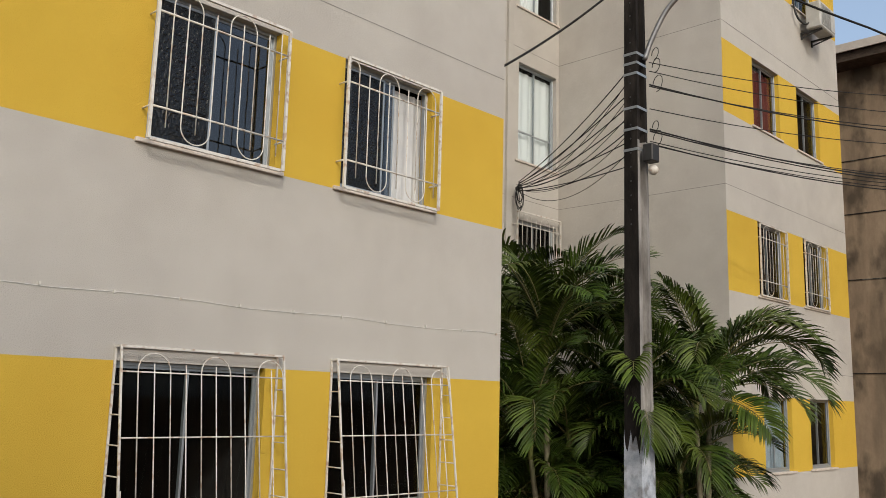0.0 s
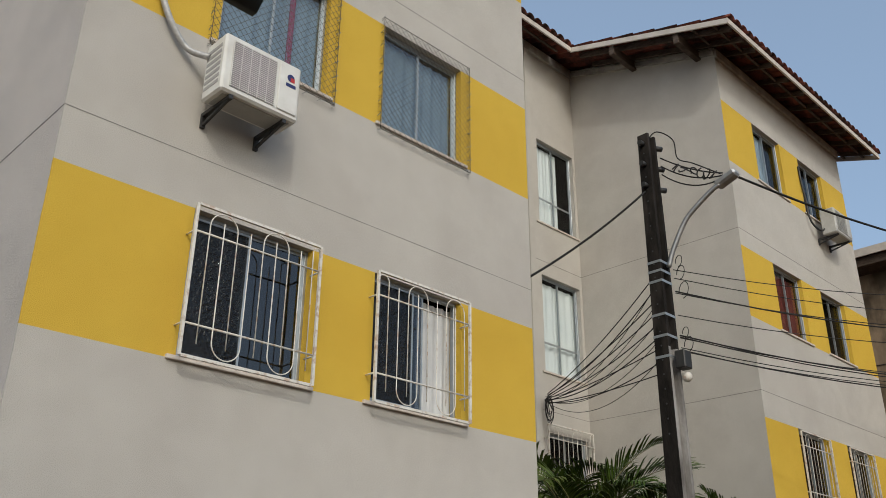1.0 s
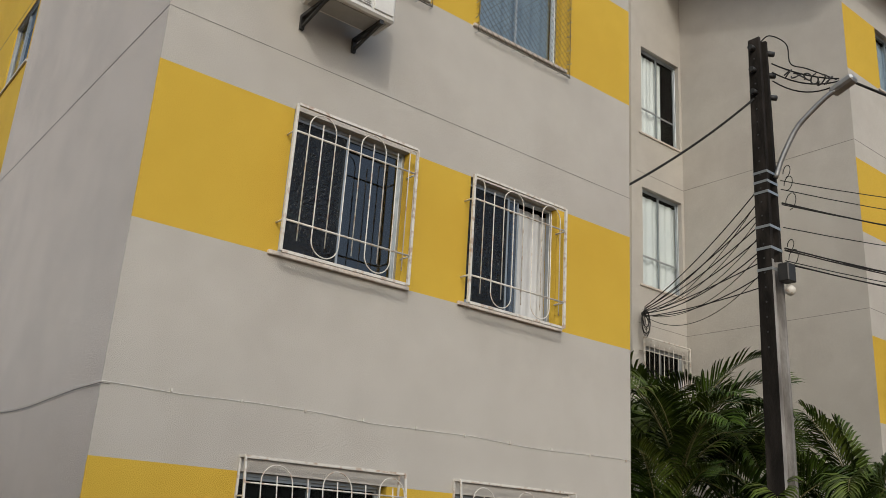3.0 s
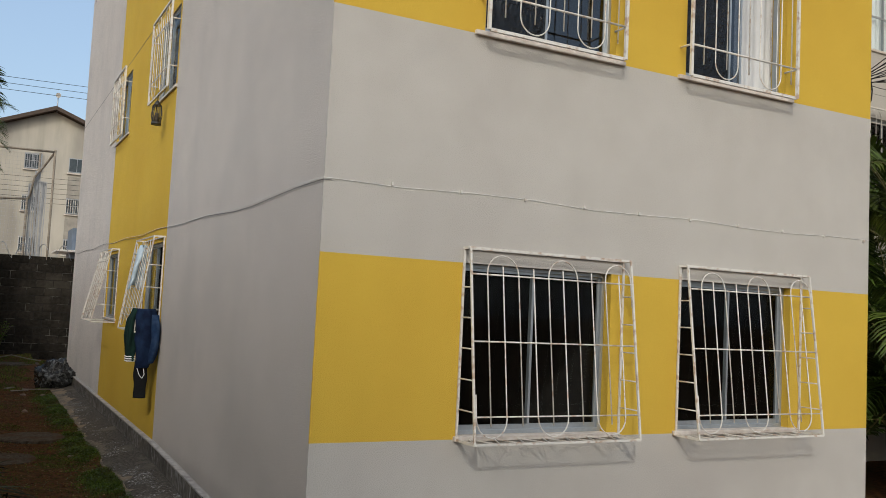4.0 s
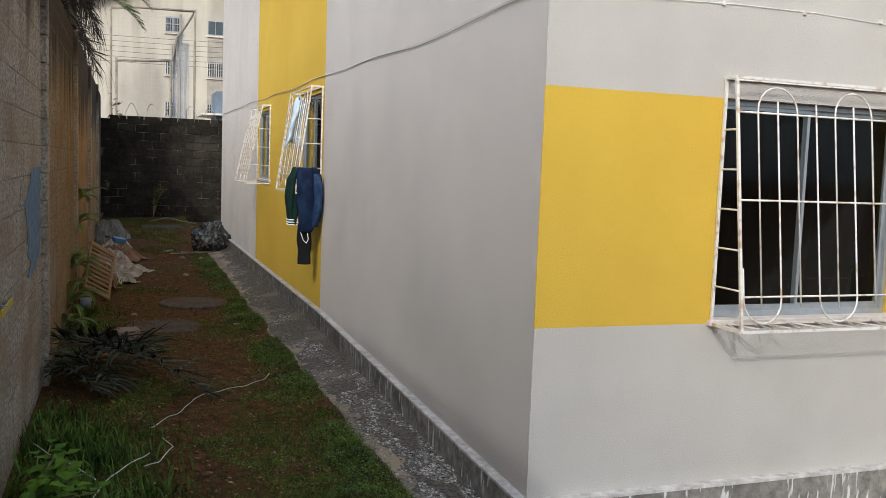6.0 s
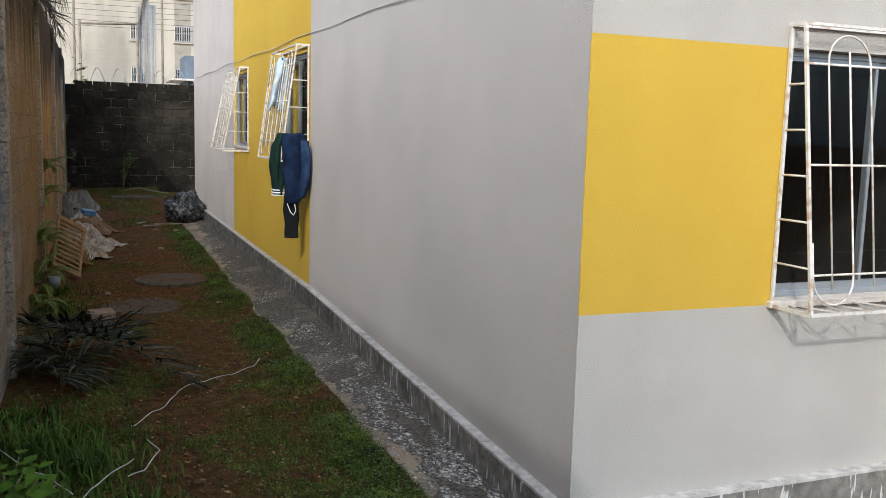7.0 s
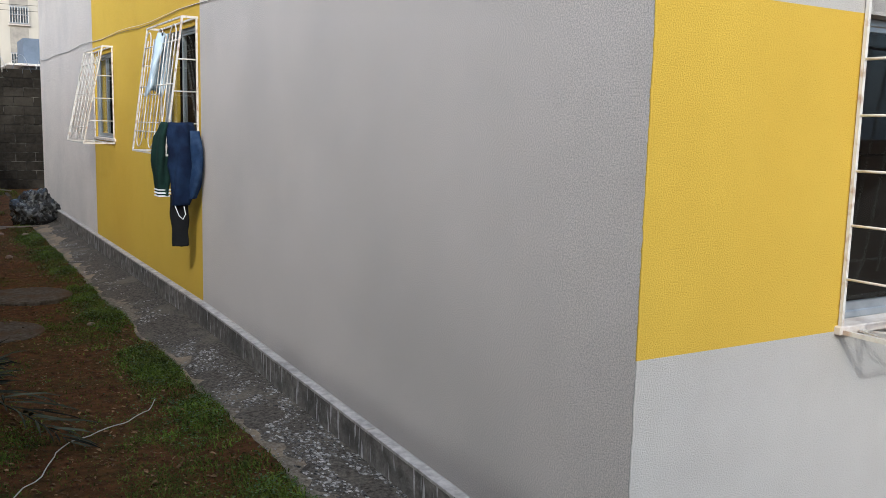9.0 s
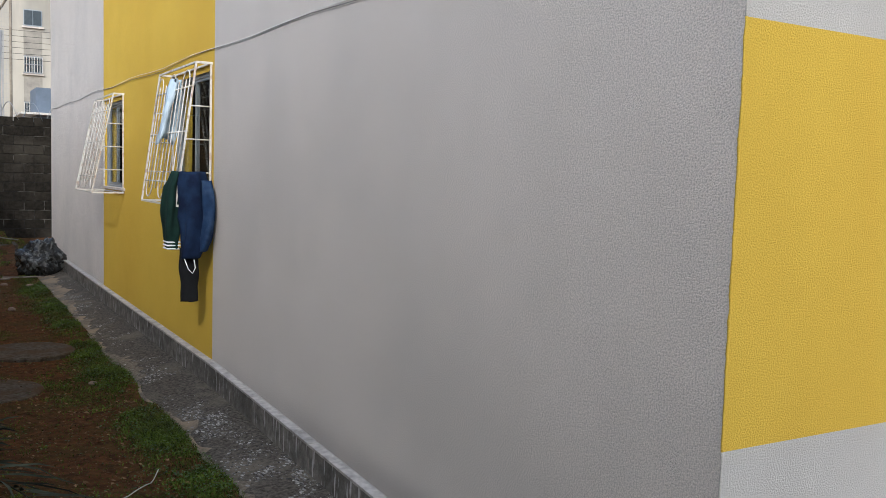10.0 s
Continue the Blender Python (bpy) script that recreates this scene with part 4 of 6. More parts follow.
for x in (-4.6, 0.22, 2.12, 5.5):
    for z in (7.58, 5.62, 3.7, 1.7):
        w = part("window", bx(x - 0.36, x + 0.36, FY - 0.02, FY + 0.02, z, z + 0.68), ALU, fb)
        for i in range(2):
            part("pane", bx(x - 0.33 + 0.34 * i, x - 0.01 + 0.34 * i, FY - 0.035, FY - 0.02, z + 0.04, z + 0.64), DGLASS, w)
        if x < 1 or z < 7:
            for i in range(8):
                xx = x - 0.36 + 0.103 * i
                part("bar", bx(xx - 0.012, xx + 0.012, FY - 0.12, FY - 0.1, z - 0.02, z + 0.7), WHITE if z != 7.58 else STEEL, w)
            for zz in (z - 0.02, z + 0.34, z + 0.68):
                part("bar", bx(x - 0.38, x + 0.38, FY - 0.13, FY - 0.1, zz, zz + 0.025), STEEL, w)
        part("sill", bx(x - 0.42, x + 0.42, FY - 0.10, FY, z - 0.09, z - 0.02), SILL, w)
        if z < 7.5 and x > 1:
            part("stained_panel", bx(x - 0.36, x + 0.36, FY - 0.012, FY + 0.01, z + 0.72, z + 1.75), GREYWALL, w, "grey stained panel")
part("antenna", tb([(1.05, FY - 0.2, 10.3), (1.05, FY - 0.2, 11.1)], 0.025, 6), STEEL, fb)
part("antenna", tb([(1.05, FY - 0.3, 11.1), (1.05, FY - 0.24, 11.12)], [0.12, 0.03], 10), WHITE, fb)

# ---- ball court posts and nets behind the far wall ----
bc = empty("ball_court_fence", "rusty steel posts and nets of a ball court", "fence")
RUST = material("rusty_pipe", (0.33, 0.285, 0.22), (0.20, 0.165, 0.125), 5, 0.8, 0.3, 30)
for x, y, z in ((-2.26, 24, 5.95), (0.08, 24, 6.15), (-2.12, 25, 4.7), (-0.55, 25, 4.75), (-0.12, 28, 6.6), (0.0, 31, 6.4)):
    part("post", tb([(x, y, -0.05), (x, y, z)], 0.034, 8), RUST, bc)
part("rail", tb([(-2.26, 24, 6.0), (-1.5, 24, 6.08), (0.08, 24, 6.1)], 0.034, 8), RUST, bc)
part("rail", tb([(0.08, 24, 6.1), (-0.15, 25, 5.75), (-0.38, 25, 5.4), (-0.5, 25, 4.7)], 0.034, 8), RUST, bc)
part("rail", tb([(-2.12, 25, 4.62), (-0.55, 25, 4.7)], 0.034, 8), RUST, bc)
bm = bmesh.new()
for i in range(24):
    x = -2.26 + 2.34 * i / 23
    tube(bm, [(x, 24, 2.0), (x, 24, 5.95)], 0.0022, 3, cap=False)
for i in range(34):
    z = 2.0 + 0.12 * i
    tube(bm, [(-2.26, 24, z), (0.08, 24, z)], 0.0022, 3, cap=False)
part("net", bm, NETGREY, bc, "fine grey netting")
for k, (xa, xb, zt) in enumerate(((-0.52, -0.40, 5.2), (-0.36, -0.22, 5.6), (-0.2, -0.02, 5.3))):
    bm = bmesh.new()
    for i in range(7):
        x = xa + (xb - xa) * i / 6
        tube(bm, [(x, 25.1 + 0.03 * (i % 2), zt), (x + 0.05 * math.sin(i), 25.1, 3.6), (x + 0.03, 25.1 + 0.04 * (i % 3), 2.0)], 0.018, 4, cap=False)
    part("bunched_net", bm, NETGREY, bc, "grey net gathered into folds")
for i in range(6):
    a, b_ = Vector((-9, 30, 6.1 - 0.17 * i)), Vector((9, 31, 6.5 - 0.2 * i))
    tagged(part("overhead_cable", tb(sag(a, b_, 0.25, 12), 0.008, 4), CABLE), "thin distant overhead cable over the ball court", "cable", "distant cables")
for i in range(3):
    tagged(part("overhead_cable", tb(sag((-14, 36, 10.9 - 0.25 * i), (14, 37, 11.6 - 0.3 * i), 0.3, 12), 0.012, 4), CABLE), "thin distant overhead cable against the sky", "cable", "distant cables")
for x, y, zt in ((-14, 36, 11.4), (14, 37, 12.1)):
    tagged(part("utility_pole", tb([(x, y, -0.1), (x, y, zt)], [0.16, 0.1], 8), POLE), "plain concrete pole carrying distant cables", "utility pole", "distant poles")
sh_ = empty("distant_shed", "blue-grey metal shed beyond the far wall", "shed")
part("wall", bx(1.45, 3.5, 32, 34, -0.1, 4.4), BLUEGREY, sh_)
part("roof", bx(0.9, 3.6, 31.5, 34.2, 3.45, 3.52), WHITE, sh_)

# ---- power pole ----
DARKPOLE = material("near_black_concrete", (0.022, 0.019, 0.017), (0.010, 0.009, 0.008), 9, 0.9, 0.9, 60, big=((0.075, 0.065, 0.057), 0.6), bigscale=2.4, stretch=(1, 1, 0.3), ramp=(0.54, 0.68))
PX, PY, PTOP = 6.98, -0.4, 7.85
pole = empty("power_pole", "dark weathered concrete power pole with steel straps", "power pole")


def taper(z):
    return 0.075 + (PTOP - z) / PTOP * 0.04, 0.092 + (PTOP - z) / PTOP * 0.055


bm = bmesh.new()
prev = None
for z in (-0.2, 0.9, 2, 3, 4, 5, 6, 7, PTOP):
    a, b = taper(z)
    g_ = 0.35
    sec = [(-a, -b), (a, -b), (a, -b * 0.6), (a * g_, -b * 0.45), (a * g_, b * 0.45), (a, b * 0.6), (a, b), (-a, b), (-a, b * 0.6), (-a * g_, b * 0.45), (-a * g_, -b * 0.45), (-a, -b * 0.6)]
    ring = [bm.verts.new((PX + p[1], PY + p[0], z)) for p in sec]
    if prev:
        for k in range(12):
            bm.faces.new((prev[k], prev[(k + 1) % 12], ring[(k + 1) % 12], ring[k]))
    prev = ring
bm.faces.new(prev)
# Faces towards -x and everything above 5 m take the darker concrete.
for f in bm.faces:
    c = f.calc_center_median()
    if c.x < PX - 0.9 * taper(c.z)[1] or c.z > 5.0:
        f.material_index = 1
part("shaft", bm, [POLE, DARKPOLE], pole)
bm = bmesh.new()
prev = None
for row, z in enumerate((-0.1, 0.7, 1.3, 1.6)):
    a, b = taper(z)
    a, b = a + 0.003, b + 0.003
    ring = []
    for (xa, ya), (xb, yb_) in (((-b, -a), (b, -a)), ((b, -a), (b, a)), ((b, a), (-b, a)), ((-b, a), (-b, -a))):
        for s in range(10):
            x, y = xa + (xb - xa) * s / 10, ya + (yb_ - ya) * s / 10
            ring.append(bm.verts.new((PX + x, PY + y, z + (0.35 * noise.noise(Vector((x * 25, y * 25, 1.0))) if row == 3 else 0))))
    if prev:
        for k in range(40):
            bm.faces.new((prev[k], prev[(k + 1) % 40], ring[(k + 1) % 40], ring[k]))
    prev = ring
part("painted_foot", bm, LIME, pole, "flaking blue-white limewash")
for k in range(22):
    z = 4.0 + 0.17 * k
    a, b = taper(z)
    part("bolt_hole", tb([(PX - b + 0.01, PY, z), (PX - b - 0.002, PY, z)], 0.012, 6), BLACK, pole)
for z in (6.05, 5.93, 5.8, 5.38, 5.12, 4.87):
    a, b = taper(z)
    bm = bmesh.new()
    r = 0.185 - (z - 4.5) * 0.014
    pts = [(PX + sx * (b + 0.006), PY + sy * (a + 0.006)) for sx, sy in ((-1, -1), (1, -1), (1, 1), (-1, 1))]
    for (xa, ya), (xb, yb_) in zip(pts, pts[1:] + pts[:1]):
        bm.faces.new([bm.verts.new(p) for p in ((xa, ya, z), (xb, yb_, z), (xb, yb_, z + 0.032), (xa, ya, z + 0.032))])
    part("strap", bm, ALU, pole)
part("junction_box", bx(PX - 0.04, PX + 0.12, PY - 0.24, PY - 0.11, 4.74, 4.95, bevel=0.01), BLACK, pole)
bm = bmesh.new()
bmesh.ops.create_uvsphere(bm, u_segments=12, v_segments=8, radius=0.06, matrix=Matrix.Translation((PX + 0.10, PY - 0.17, 4.66)))
part("globe", bm, WHITE, pole, "small white globe", True)
arm = [(PX + 0.2 * d, PY - 1.2 * d, z) for d, z in ((0.10, 6.0), (0.17, 6.22), (0.31, 6.53), (0.43, 6.68), (0.60, 6.84), (0.70, 6.91))]
sl = empty("street_lamp", "grey street lamp on a curved steel arm", "street lamp")
part("arm", tb(smooth(arm), 0.03, 8), STEEL, sl)
bm = bmesh.new()
box(bm, -0.075, 0.075, -0.17, 0.12, -0.045, 0.05, 0.025)
h_ = part("lamp_head", bm, STEEL, sl)
h_.matrix_basis = pose(PX + 0.18, PY - 0.90, 6.95, -20, 0, 0)
for k in range(3):
    part("insulator", tb([(PX - 0.1, PY, PTOP - 0.15 - 0.3 * k), (PX - 0.18, PY, PTOP - 0.15 - 0.3 * k)], 0.035, 8), BLACK, pole)
    part("insulator", tb([(PX + 0.1, PY - 0.05, PTOP - 0.15 - 0.3 * k), (PX + 0.18, PY - 0.1, PTOP - 0.15 - 0.3 * k)], 0.035, 8), BLACK, pole)

# ---- overhead cables ----


def span(a, b, drop, r=0.012, label="black overhead cable"):
    tagged(part("overhead_cable", tb(sag(a, b, drop, 18), r, 5), CABLE), label, "cable", "overhead cables")


HUB = (9.26, CY - 0.1, 5.44)
for i in range(9):
    span((PX - 0.1, PY, 4.7 + 0.15 * i), (HUB[0], HUB[1], HUB[2] - 0.06 + 0.02 * i), 0.03 + 0.16 * rnd.random(), 0.007, "thin service cable running to the building")
for i in range(5):
    span((PX - 0.1, PY, 4.9 + 0.22 * i), (HUB[0] - 0.02 * i, HUB[1], HUB[2] - 0.05 + 0.03 * (i % 4)), 0.22 + 0.25 * rnd.random(), 0.0045, "thin slack service cable running to the building")
for i in range(7):
    rr = 0.10 + 0.13 * rnd.random()
    c = Vector((HUB[0] - 0.04, HUB[1] - 0.03, HUB[2] - rr * 0.8))
    pts = [c + Vector((0.5 * rr * math.cos(0.7 * q + i), -0.03, rr * math.sin(0.7 * q + i))) for q in range(11)]
    tagged(part("overhead_cable", tb([HUB] + pts, 0.0055, 4), CABLE), "coiled spare cable at the wall hook", "cable", "overhead cables")
part("wall_hook", tb([(HUB[0], CY - 0.055, HUB[2]), HUB], 0.03, 6), BLACK, building)
span((PX - 0.12, PY + 0.02, 7.02), (AX - 0.0, 0.05, 5.45), 0.06, 0.014, "thick black cable running to the building")


WIRES = ((6.0, (10.93, -1.81, 6.37), 0.006), (5.89, (10.99, -1.77, 6.16), 0.006), (5.72, (11.05, -1.72, 5.92), 0.010), (5.70, (11.05, -1.72, 5.97), 0.007), (5.42, (11.1, -1.69, 5.73), 0.006),
         (5.17, (11.19, -1.61, 5.29), 0.010), (5.15, (11.19, -1.61, 5.25), 0.008), (5.14, (11.2, -1.6, 5.33), 0.006), (4.99, (11.23, -1.59, 5.11), 0.009), (4.98, (11.23, -1.59, 5.15), 0.006), (5.02, (11.22, -1.6, 5.2), 0.006))


def run_out(z, through_point, r):
    """A street cable that leaves the pole, passes a point and goes on out of sight."""
    a, b = Vector((PX + 0.12, PY - 0.12, z)), Vector(through_point)
    pts = [a + (b - a) * (k / 6) - Vector((0, 0, 0.10 * (k / 6) * (1 - k / 6) * 2)) for k in range(19)]
    tagged(part("overhead_cable", tb(pts, r, 5), CABLE), "black overhead cable strung along the street", "cable", "overhead cables")


for z, p, r in WIRES:
    run_out(z, p, r)
pts = [Vector((7.2, -1.35, 7.04)).lerp(Vector((10.6, -1.94, 7.22)), k / 8) - Vector((0, 0, 0.04 * math.sin(min(1, k / 8) * math.pi))) for k in range(20)]
tagged(part("overhead_cable", tb(pts, 0.016, 5), CABLE), "thick black overhead cable beside the street lamp", "cable", "overhead cables")
# loose ends and jumpers at the pole
for i, z in enumerate((5.05, 5.2, 5.72, 5.95, 6.1)):
    c = Vector((PX + 0.14, PY - 0.12, z))
    rr = 0.06 + 0.05 * rnd.random()
    pts = [c + Vector((0.6 * rr * math.cos(t * 0.55), -rr + rr * math.cos(t * 0.55), rr * math.sin(t * 0.55))) for t in range(10)]
    tagged(part("overhead_cable", tb(pts, 0.005, 4), CABLE), "loose looped cable end at the pole", "cable", "overhead cables")
for k in range(7):
    u = 0.25 + 0.1 * k
    p = Vector((PX + 0.12, PY - 0.1, PTOP - 0.36)).lerp(Vector((PX + 0.18, PY - 0.88, 7.04)), u)
    pts = [p + Vector((0.03 * math.sin(q * 1.2 + k), 0.05 * math.cos(q * 1.1 + k), 0.05 * math.sin(q * 0.9 + 2 * k) - 0.04)) for q in range(6)]
    tagged(part("cable_clamp", tb(smooth(pts, 3), 0.009, 5), BLACK), "black clamp and twisted tail on a cable", "cable clamp", "clamps on the cables")
pts = [(PX, PY, PTOP - 0.05), (PX + 0.1, PY - 0.1, PTOP + 0.08), (PX + 0.22, PY - 0.25, PTOP - 0.05), (PX + 0.2, PY - 0.3, PTOP - 0.35), (PX + 0.2, PY - 0.5, PTOP - 0.5), (PX + 0.18, PY - 0.85, 7.06)]
tagged(part("overhead_cable", tb(smooth(pts), 0.008, 5), CABLE), "black jumper cable looping from the pole top", "cable", "overhead cables")
for k in range(3):
    pts = sag((PX + 0.12, PY - 0.1, PTOP - 0.3 - 0.12 * k), (PX + 0.18, PY - 0.88, 7.06 - 0.03 * k), 0.05 + 0.04 * k, 10)
    tagged(part("overhead_cable", tb(pts, 0.009, 5), CABLE), "black cable with clamps near the pole top", "cable", "overhead cables")

# ---- canopy over the camera's start ----
cn = empty("canopy", "dark corrugated sheet canopy on a steel frame", "canopy")
CZ = 3.15
bm = bmesh.new()
x0, x1, y0, y1 = -4.6, -0.975, -9.5, -4.135
n = int((y1 - y0) / 0.0142)
ra, rb = [], []
for i in range(n + 1):
    y = y0 + (y1 - y0) * i / n
    w = 0.016 * math.sin((y - y1) / 0.085 * math.tau)
    ra.append(bm.verts.new((x0, y, CZ + 0.05 + w + 0.02 * (x1 - x0))))
    rb.append(bm.verts.new((x1, y, CZ + 0.05 + w)))
for i in range(n):
    bm.faces.new((ra[i], rb[i], rb[i + 1], ra[i + 1])).smooth = True
thicken(bm, 0.004)
part("roof_sheet", bm, DARKSHEET, cn)
part("beam", bx(-4.6, -1.25, -4.205, -4.165, CZ - 0.02, CZ + 0.03), BLACK, cn)
part("beam", bx(-4.6, -1.28, -9.4, -9.34, CZ - 0.07, CZ + 0.03), BLACK, cn)
part("beam", bx(-4.5, -4.44, -9.34, -4.21, CZ - 0.06, CZ + 0.03), BLACK, cn)
for x, y in ((-4.55, -4.185), (-4.55, -9.37), (-1.4, -9.37)):
    part("post", bx(x - 0.04, x + 0.04, y - 0.04, y + 0.04, -0.05, CZ - 0.02), BLACK, cn)

# ---- palms ----


def frond(bm, base, az, length, lift, droop, width=0.60, mi=0, hang=0.6, pairs=48, blade=0.015, jitter=0.10):
    """One feathered leaf: an arching midrib with paired, curved leaflets."""
    n = pairs
    d = Vector((math.cos(az), math.sin(az), 0))
    side = Vector((-math.sin(az), math.cos(az), 0))
    pts = []
    p = Vector(base)
    ang = lift
    for i in range(n + 1):
        pts.append(p.copy())
        p = p + (d * math.cos(ang) + Vector((0, 0, math.sin(ang)))) * (length / n)
        ang -= droop / n * (0.25 + 1.5 * i / n)
    tube(bm, pts[::4], [0.011 * (1 - 0.85 * k / (n / 4)) for k in range(len(pts[::4]))], 4, mi=1, cap=False)
    first = int(n * 0.2)
    for i in range(first, n + 1):
        f = (i - first) / (n - first)
        t = (pts[i] - pts[i - 1]).normalized()
        nrm = side.cross(t).normalized() * -1
        if nrm.z < 0:
            nrm = -nrm
        for s in (1, -1):
            ll = width * max(0.22, math.sin(math.pi * (0.16 + 0.76 * f)) ** 0.7) * (1 + jitter * rnd.uniform(-1, 1))
            a = pts[i]
            out = (side * s * 0.8 + t * (0.5 + 0.7 * f) + nrm * (0.45 + jitter * rnd.uniform(-1, 1))).normalized()
            fall = Vector((0, 0, -ll * hang * (1 + 2 * jitter * rnd.uniform(-1, 1))))
            w = t * blade
            q1, q2, q3 = a + out * ll * 0.35 + fall * 0.06, a + out * ll * 0.7 + fall * 0.4, a + out * ll * 0.95 + fall
            v = [bm.verts.new(q) for q in (a - w * 0.4, a + w * 0.4, q1 + w, q2 + w * 0.8, q3, q2 - w * 0.8, q1 - w)]
            for fc in ((v[0], v[1], v[2], v[6]), (v[6], v[2], v[3], v[5]), (v[5], v[3], v[4])):
                bm.faces.new(fc).material_index = mi


def feather(bm, base, az, length, lift, droop, width=0.5, pairs=40, blade=0.021, vee=0.55, hang=0.35, twist=0.0, jitter=0.12):
    """One palm leaf: an arching midrib with folded, pointed leaflets held in a V."""
    d = Vector((math.cos(az), math.sin(az), 0))
    side = Vector((-math.sin(az), math.cos(az), 0))
    p, ang, pts = Vector(base), lift, []
    for i in range(pairs + 1):
        pts.append(p.copy())
        p = p + (d * math.cos(ang) + Vector((0, 0, math.sin(ang)))) * (length / pairs)
        ang -= droop / pairs * (0.3 + 1.4 * i / pairs)
    mid = pts[::4]
    tube(bm, mid, [0.012 * (1 - 0.85 * k / len(mid)) for k in range(len(mid))], 4, mi=1, cap=False)
    first = int(pairs * 0.16)
    for i in range(first, pairs + 1):
        f = (i - first) / (pairs - first)
        t = (pts[i] - pts[i - 1]).normalized()
        nrm = t.cross(side).normalized()
        if nrm.dot(Vector((0, 0, 1))) < 0 and abs(nrm.z) > 0.3:
            nrm = -nrm
        sd = side * math.cos(twist) + nrm * math.sin(twist)
        up = nrm * math.cos(twist) - side * math.sin(twist)
        for sg in (1, -1):
            ll = width * max(0.2, math.sin(math.pi * (0.14 + 0.78 * f)) ** 0.75) * (1 + jitter * rnd.uniform(-1, 1))
            out = (sd * sg + t * (0.55 + 0.9 * f + jitter * rnd.uniform(-1, 1)) + up * (vee + jitter * rnd.uniform(-1, 1))).normalized()
            fall = Vector((0, 0, -ll * hang * (1 + 2 * jitter * rnd.uniform(-1, 1))))
            w = (t - out * t.dot(out)).normalized() * blade * (1 - 0.35 * f)
            k = out.cross(w).normalized() * blade * 0.35
            a = pts[i]
            m1, m2 = a + out * ll * 0.35 + fall * 0.08, a + out * ll * 0.7 + fall * 0.4
            tip = a + out * ll * 0.96 + fall
            v = [bm.verts.new(q) for q in (a, m1 - w, m1 + k, m1 + w, m2 - w * 0.75, m2 + k * 0.7, m2 + w * 0.75, tip)]
            for q in ((0, 2, 1), (0, 3, 2), (1, 2, 5, 4), (2, 3, 6, 5), (4, 5, 7), (5, 6, 7)):
                bm.faces.new([v[n] for n in q])


def ring_trunk(line, thick):
    """A slender stem with raised leaf-scar rings."""
    pts, rad = [], []
    n = 40
    for k in range(n + 1):
        u = k / n * (len(line) - 1)
        i = min(len(line) - 2, int(u))
        pts.append(Vector(line[i]).lerp(Vector(line[i + 1]), u - i))
        rad.append(thick * (1 - 0.4 * k / n) + (0.0045 if k % 4 == 0 else 0))
    return tb(pts, rad, 9)


def palm(x, y, heads, seed, reach=1.8, group="palms beside the building", label="green clumping palm with slender ringed stems", thick=0.045, leaves=()):
    """heads: (dx, dy, height, leaves) of each stem's crown; leaves: (head, azimuth in degrees, lift, droop, length) of marked leaves."""
    global rnd
    rnd = random.Random(seed)
    g = empty("palm_tree", label, "palm tree", group, at=(x, y, 0))
    for s, (dx, dy, hh, nf) in enumerate(heads):
        b = Vector((dx * 0.45, dy * 0.45, -0.05))
        t = Vector((dx, dy, hh))
        c = b.lerp(t, 0.5) + Vector((-dx, -dy, 0)) * 0.15
        line = [(b * (1 - u) * (1 - u) + c * 2 * u * (1 - u) + t * u * u) for u in [k / 16 for k in range(17)]]
        part("trunk", ring_trunk(line, thick), STEM, g)
        part("crownshaft", tb([line[-1] - Vector((0, 0, 0.02)), t + Vector((0, 0, 0.25)), t + Vector((0, 0, 0.5))], [thick * 0.75, thick * 0.68, 0.012], 9), SHAFT, g, "pale green crownshaft")
        own = [q[1:] for q in leaves if q[0] == s]
        for k in range(nf):
            own.append((math.degrees(k * 2.4 + seed + s * 1.7), 1.40 - 0.75 * (k / max(1, nf - 1)) + rnd.uniform(-0.1, 0.1), rnd.uniform(1.2, 2.3), reach * rnd.uniform(0.8, 1.1)))
        for az, lift, droop, ln in own:
            bm = bmesh.new()
            feather(bm, t + Vector((0, 0, 0.12 + 0.2 * rnd.random())), math.radians(az), ln, lift, droop, 0.40 + 0.09 * ln * rnd.uniform(0.8, 1.1), int(24 + 11 * ln), twist=rnd.uniform(-0.5, 0.5), hang=rnd.uniform(0.2, 0.5))
            part("leaf", bm, [LEAF, STALK], g)
    rnd = random.Random(9)
    return g


STEM = material("ringed_palm_stem", (0.20, 0.185, 0.12), (0.10, 0.085, 0.055), 14, 0.75, 0.4, 60, big=((0.12, 0.14, 0.05), 0.6), bigscale=3)
SHAFT = material("palm_crownshaft", (0.20, 0.22, 0.07), (0.13, 0.15, 0.045), 5, 0.5)
palm(7.15, 0.95, ((-0.17, -0.05, 2.4, 7), (0.38, 0.0, 1.25, 7), (-0.42, -0.02, 1.3, 7)), 1, 1.7, leaves=(
    (0, -50, 1.40, 1.1, 1.8), (0, -75, 1.2, 1.5, 1.8), (0, 140, 1.40, 1.0, 1.75), (0, 165, 1.15, 1.1, 1.9), (0, -20, 0.9, 1.9, 1.9), (0, 240, 1.0, 1.6, 1.6),
    (1, -60, 1.25, 2.3, 2.0), (1, -95, 1.05, 2.3, 1.7), (1, -40, 0.7, 1.6, 1.6), (2, 140, 0.9, 1.4, 1.4), (2, 180, 1.2, 1.5, 1.5), (2, 200, 1.35, 1.0, 1.7)))
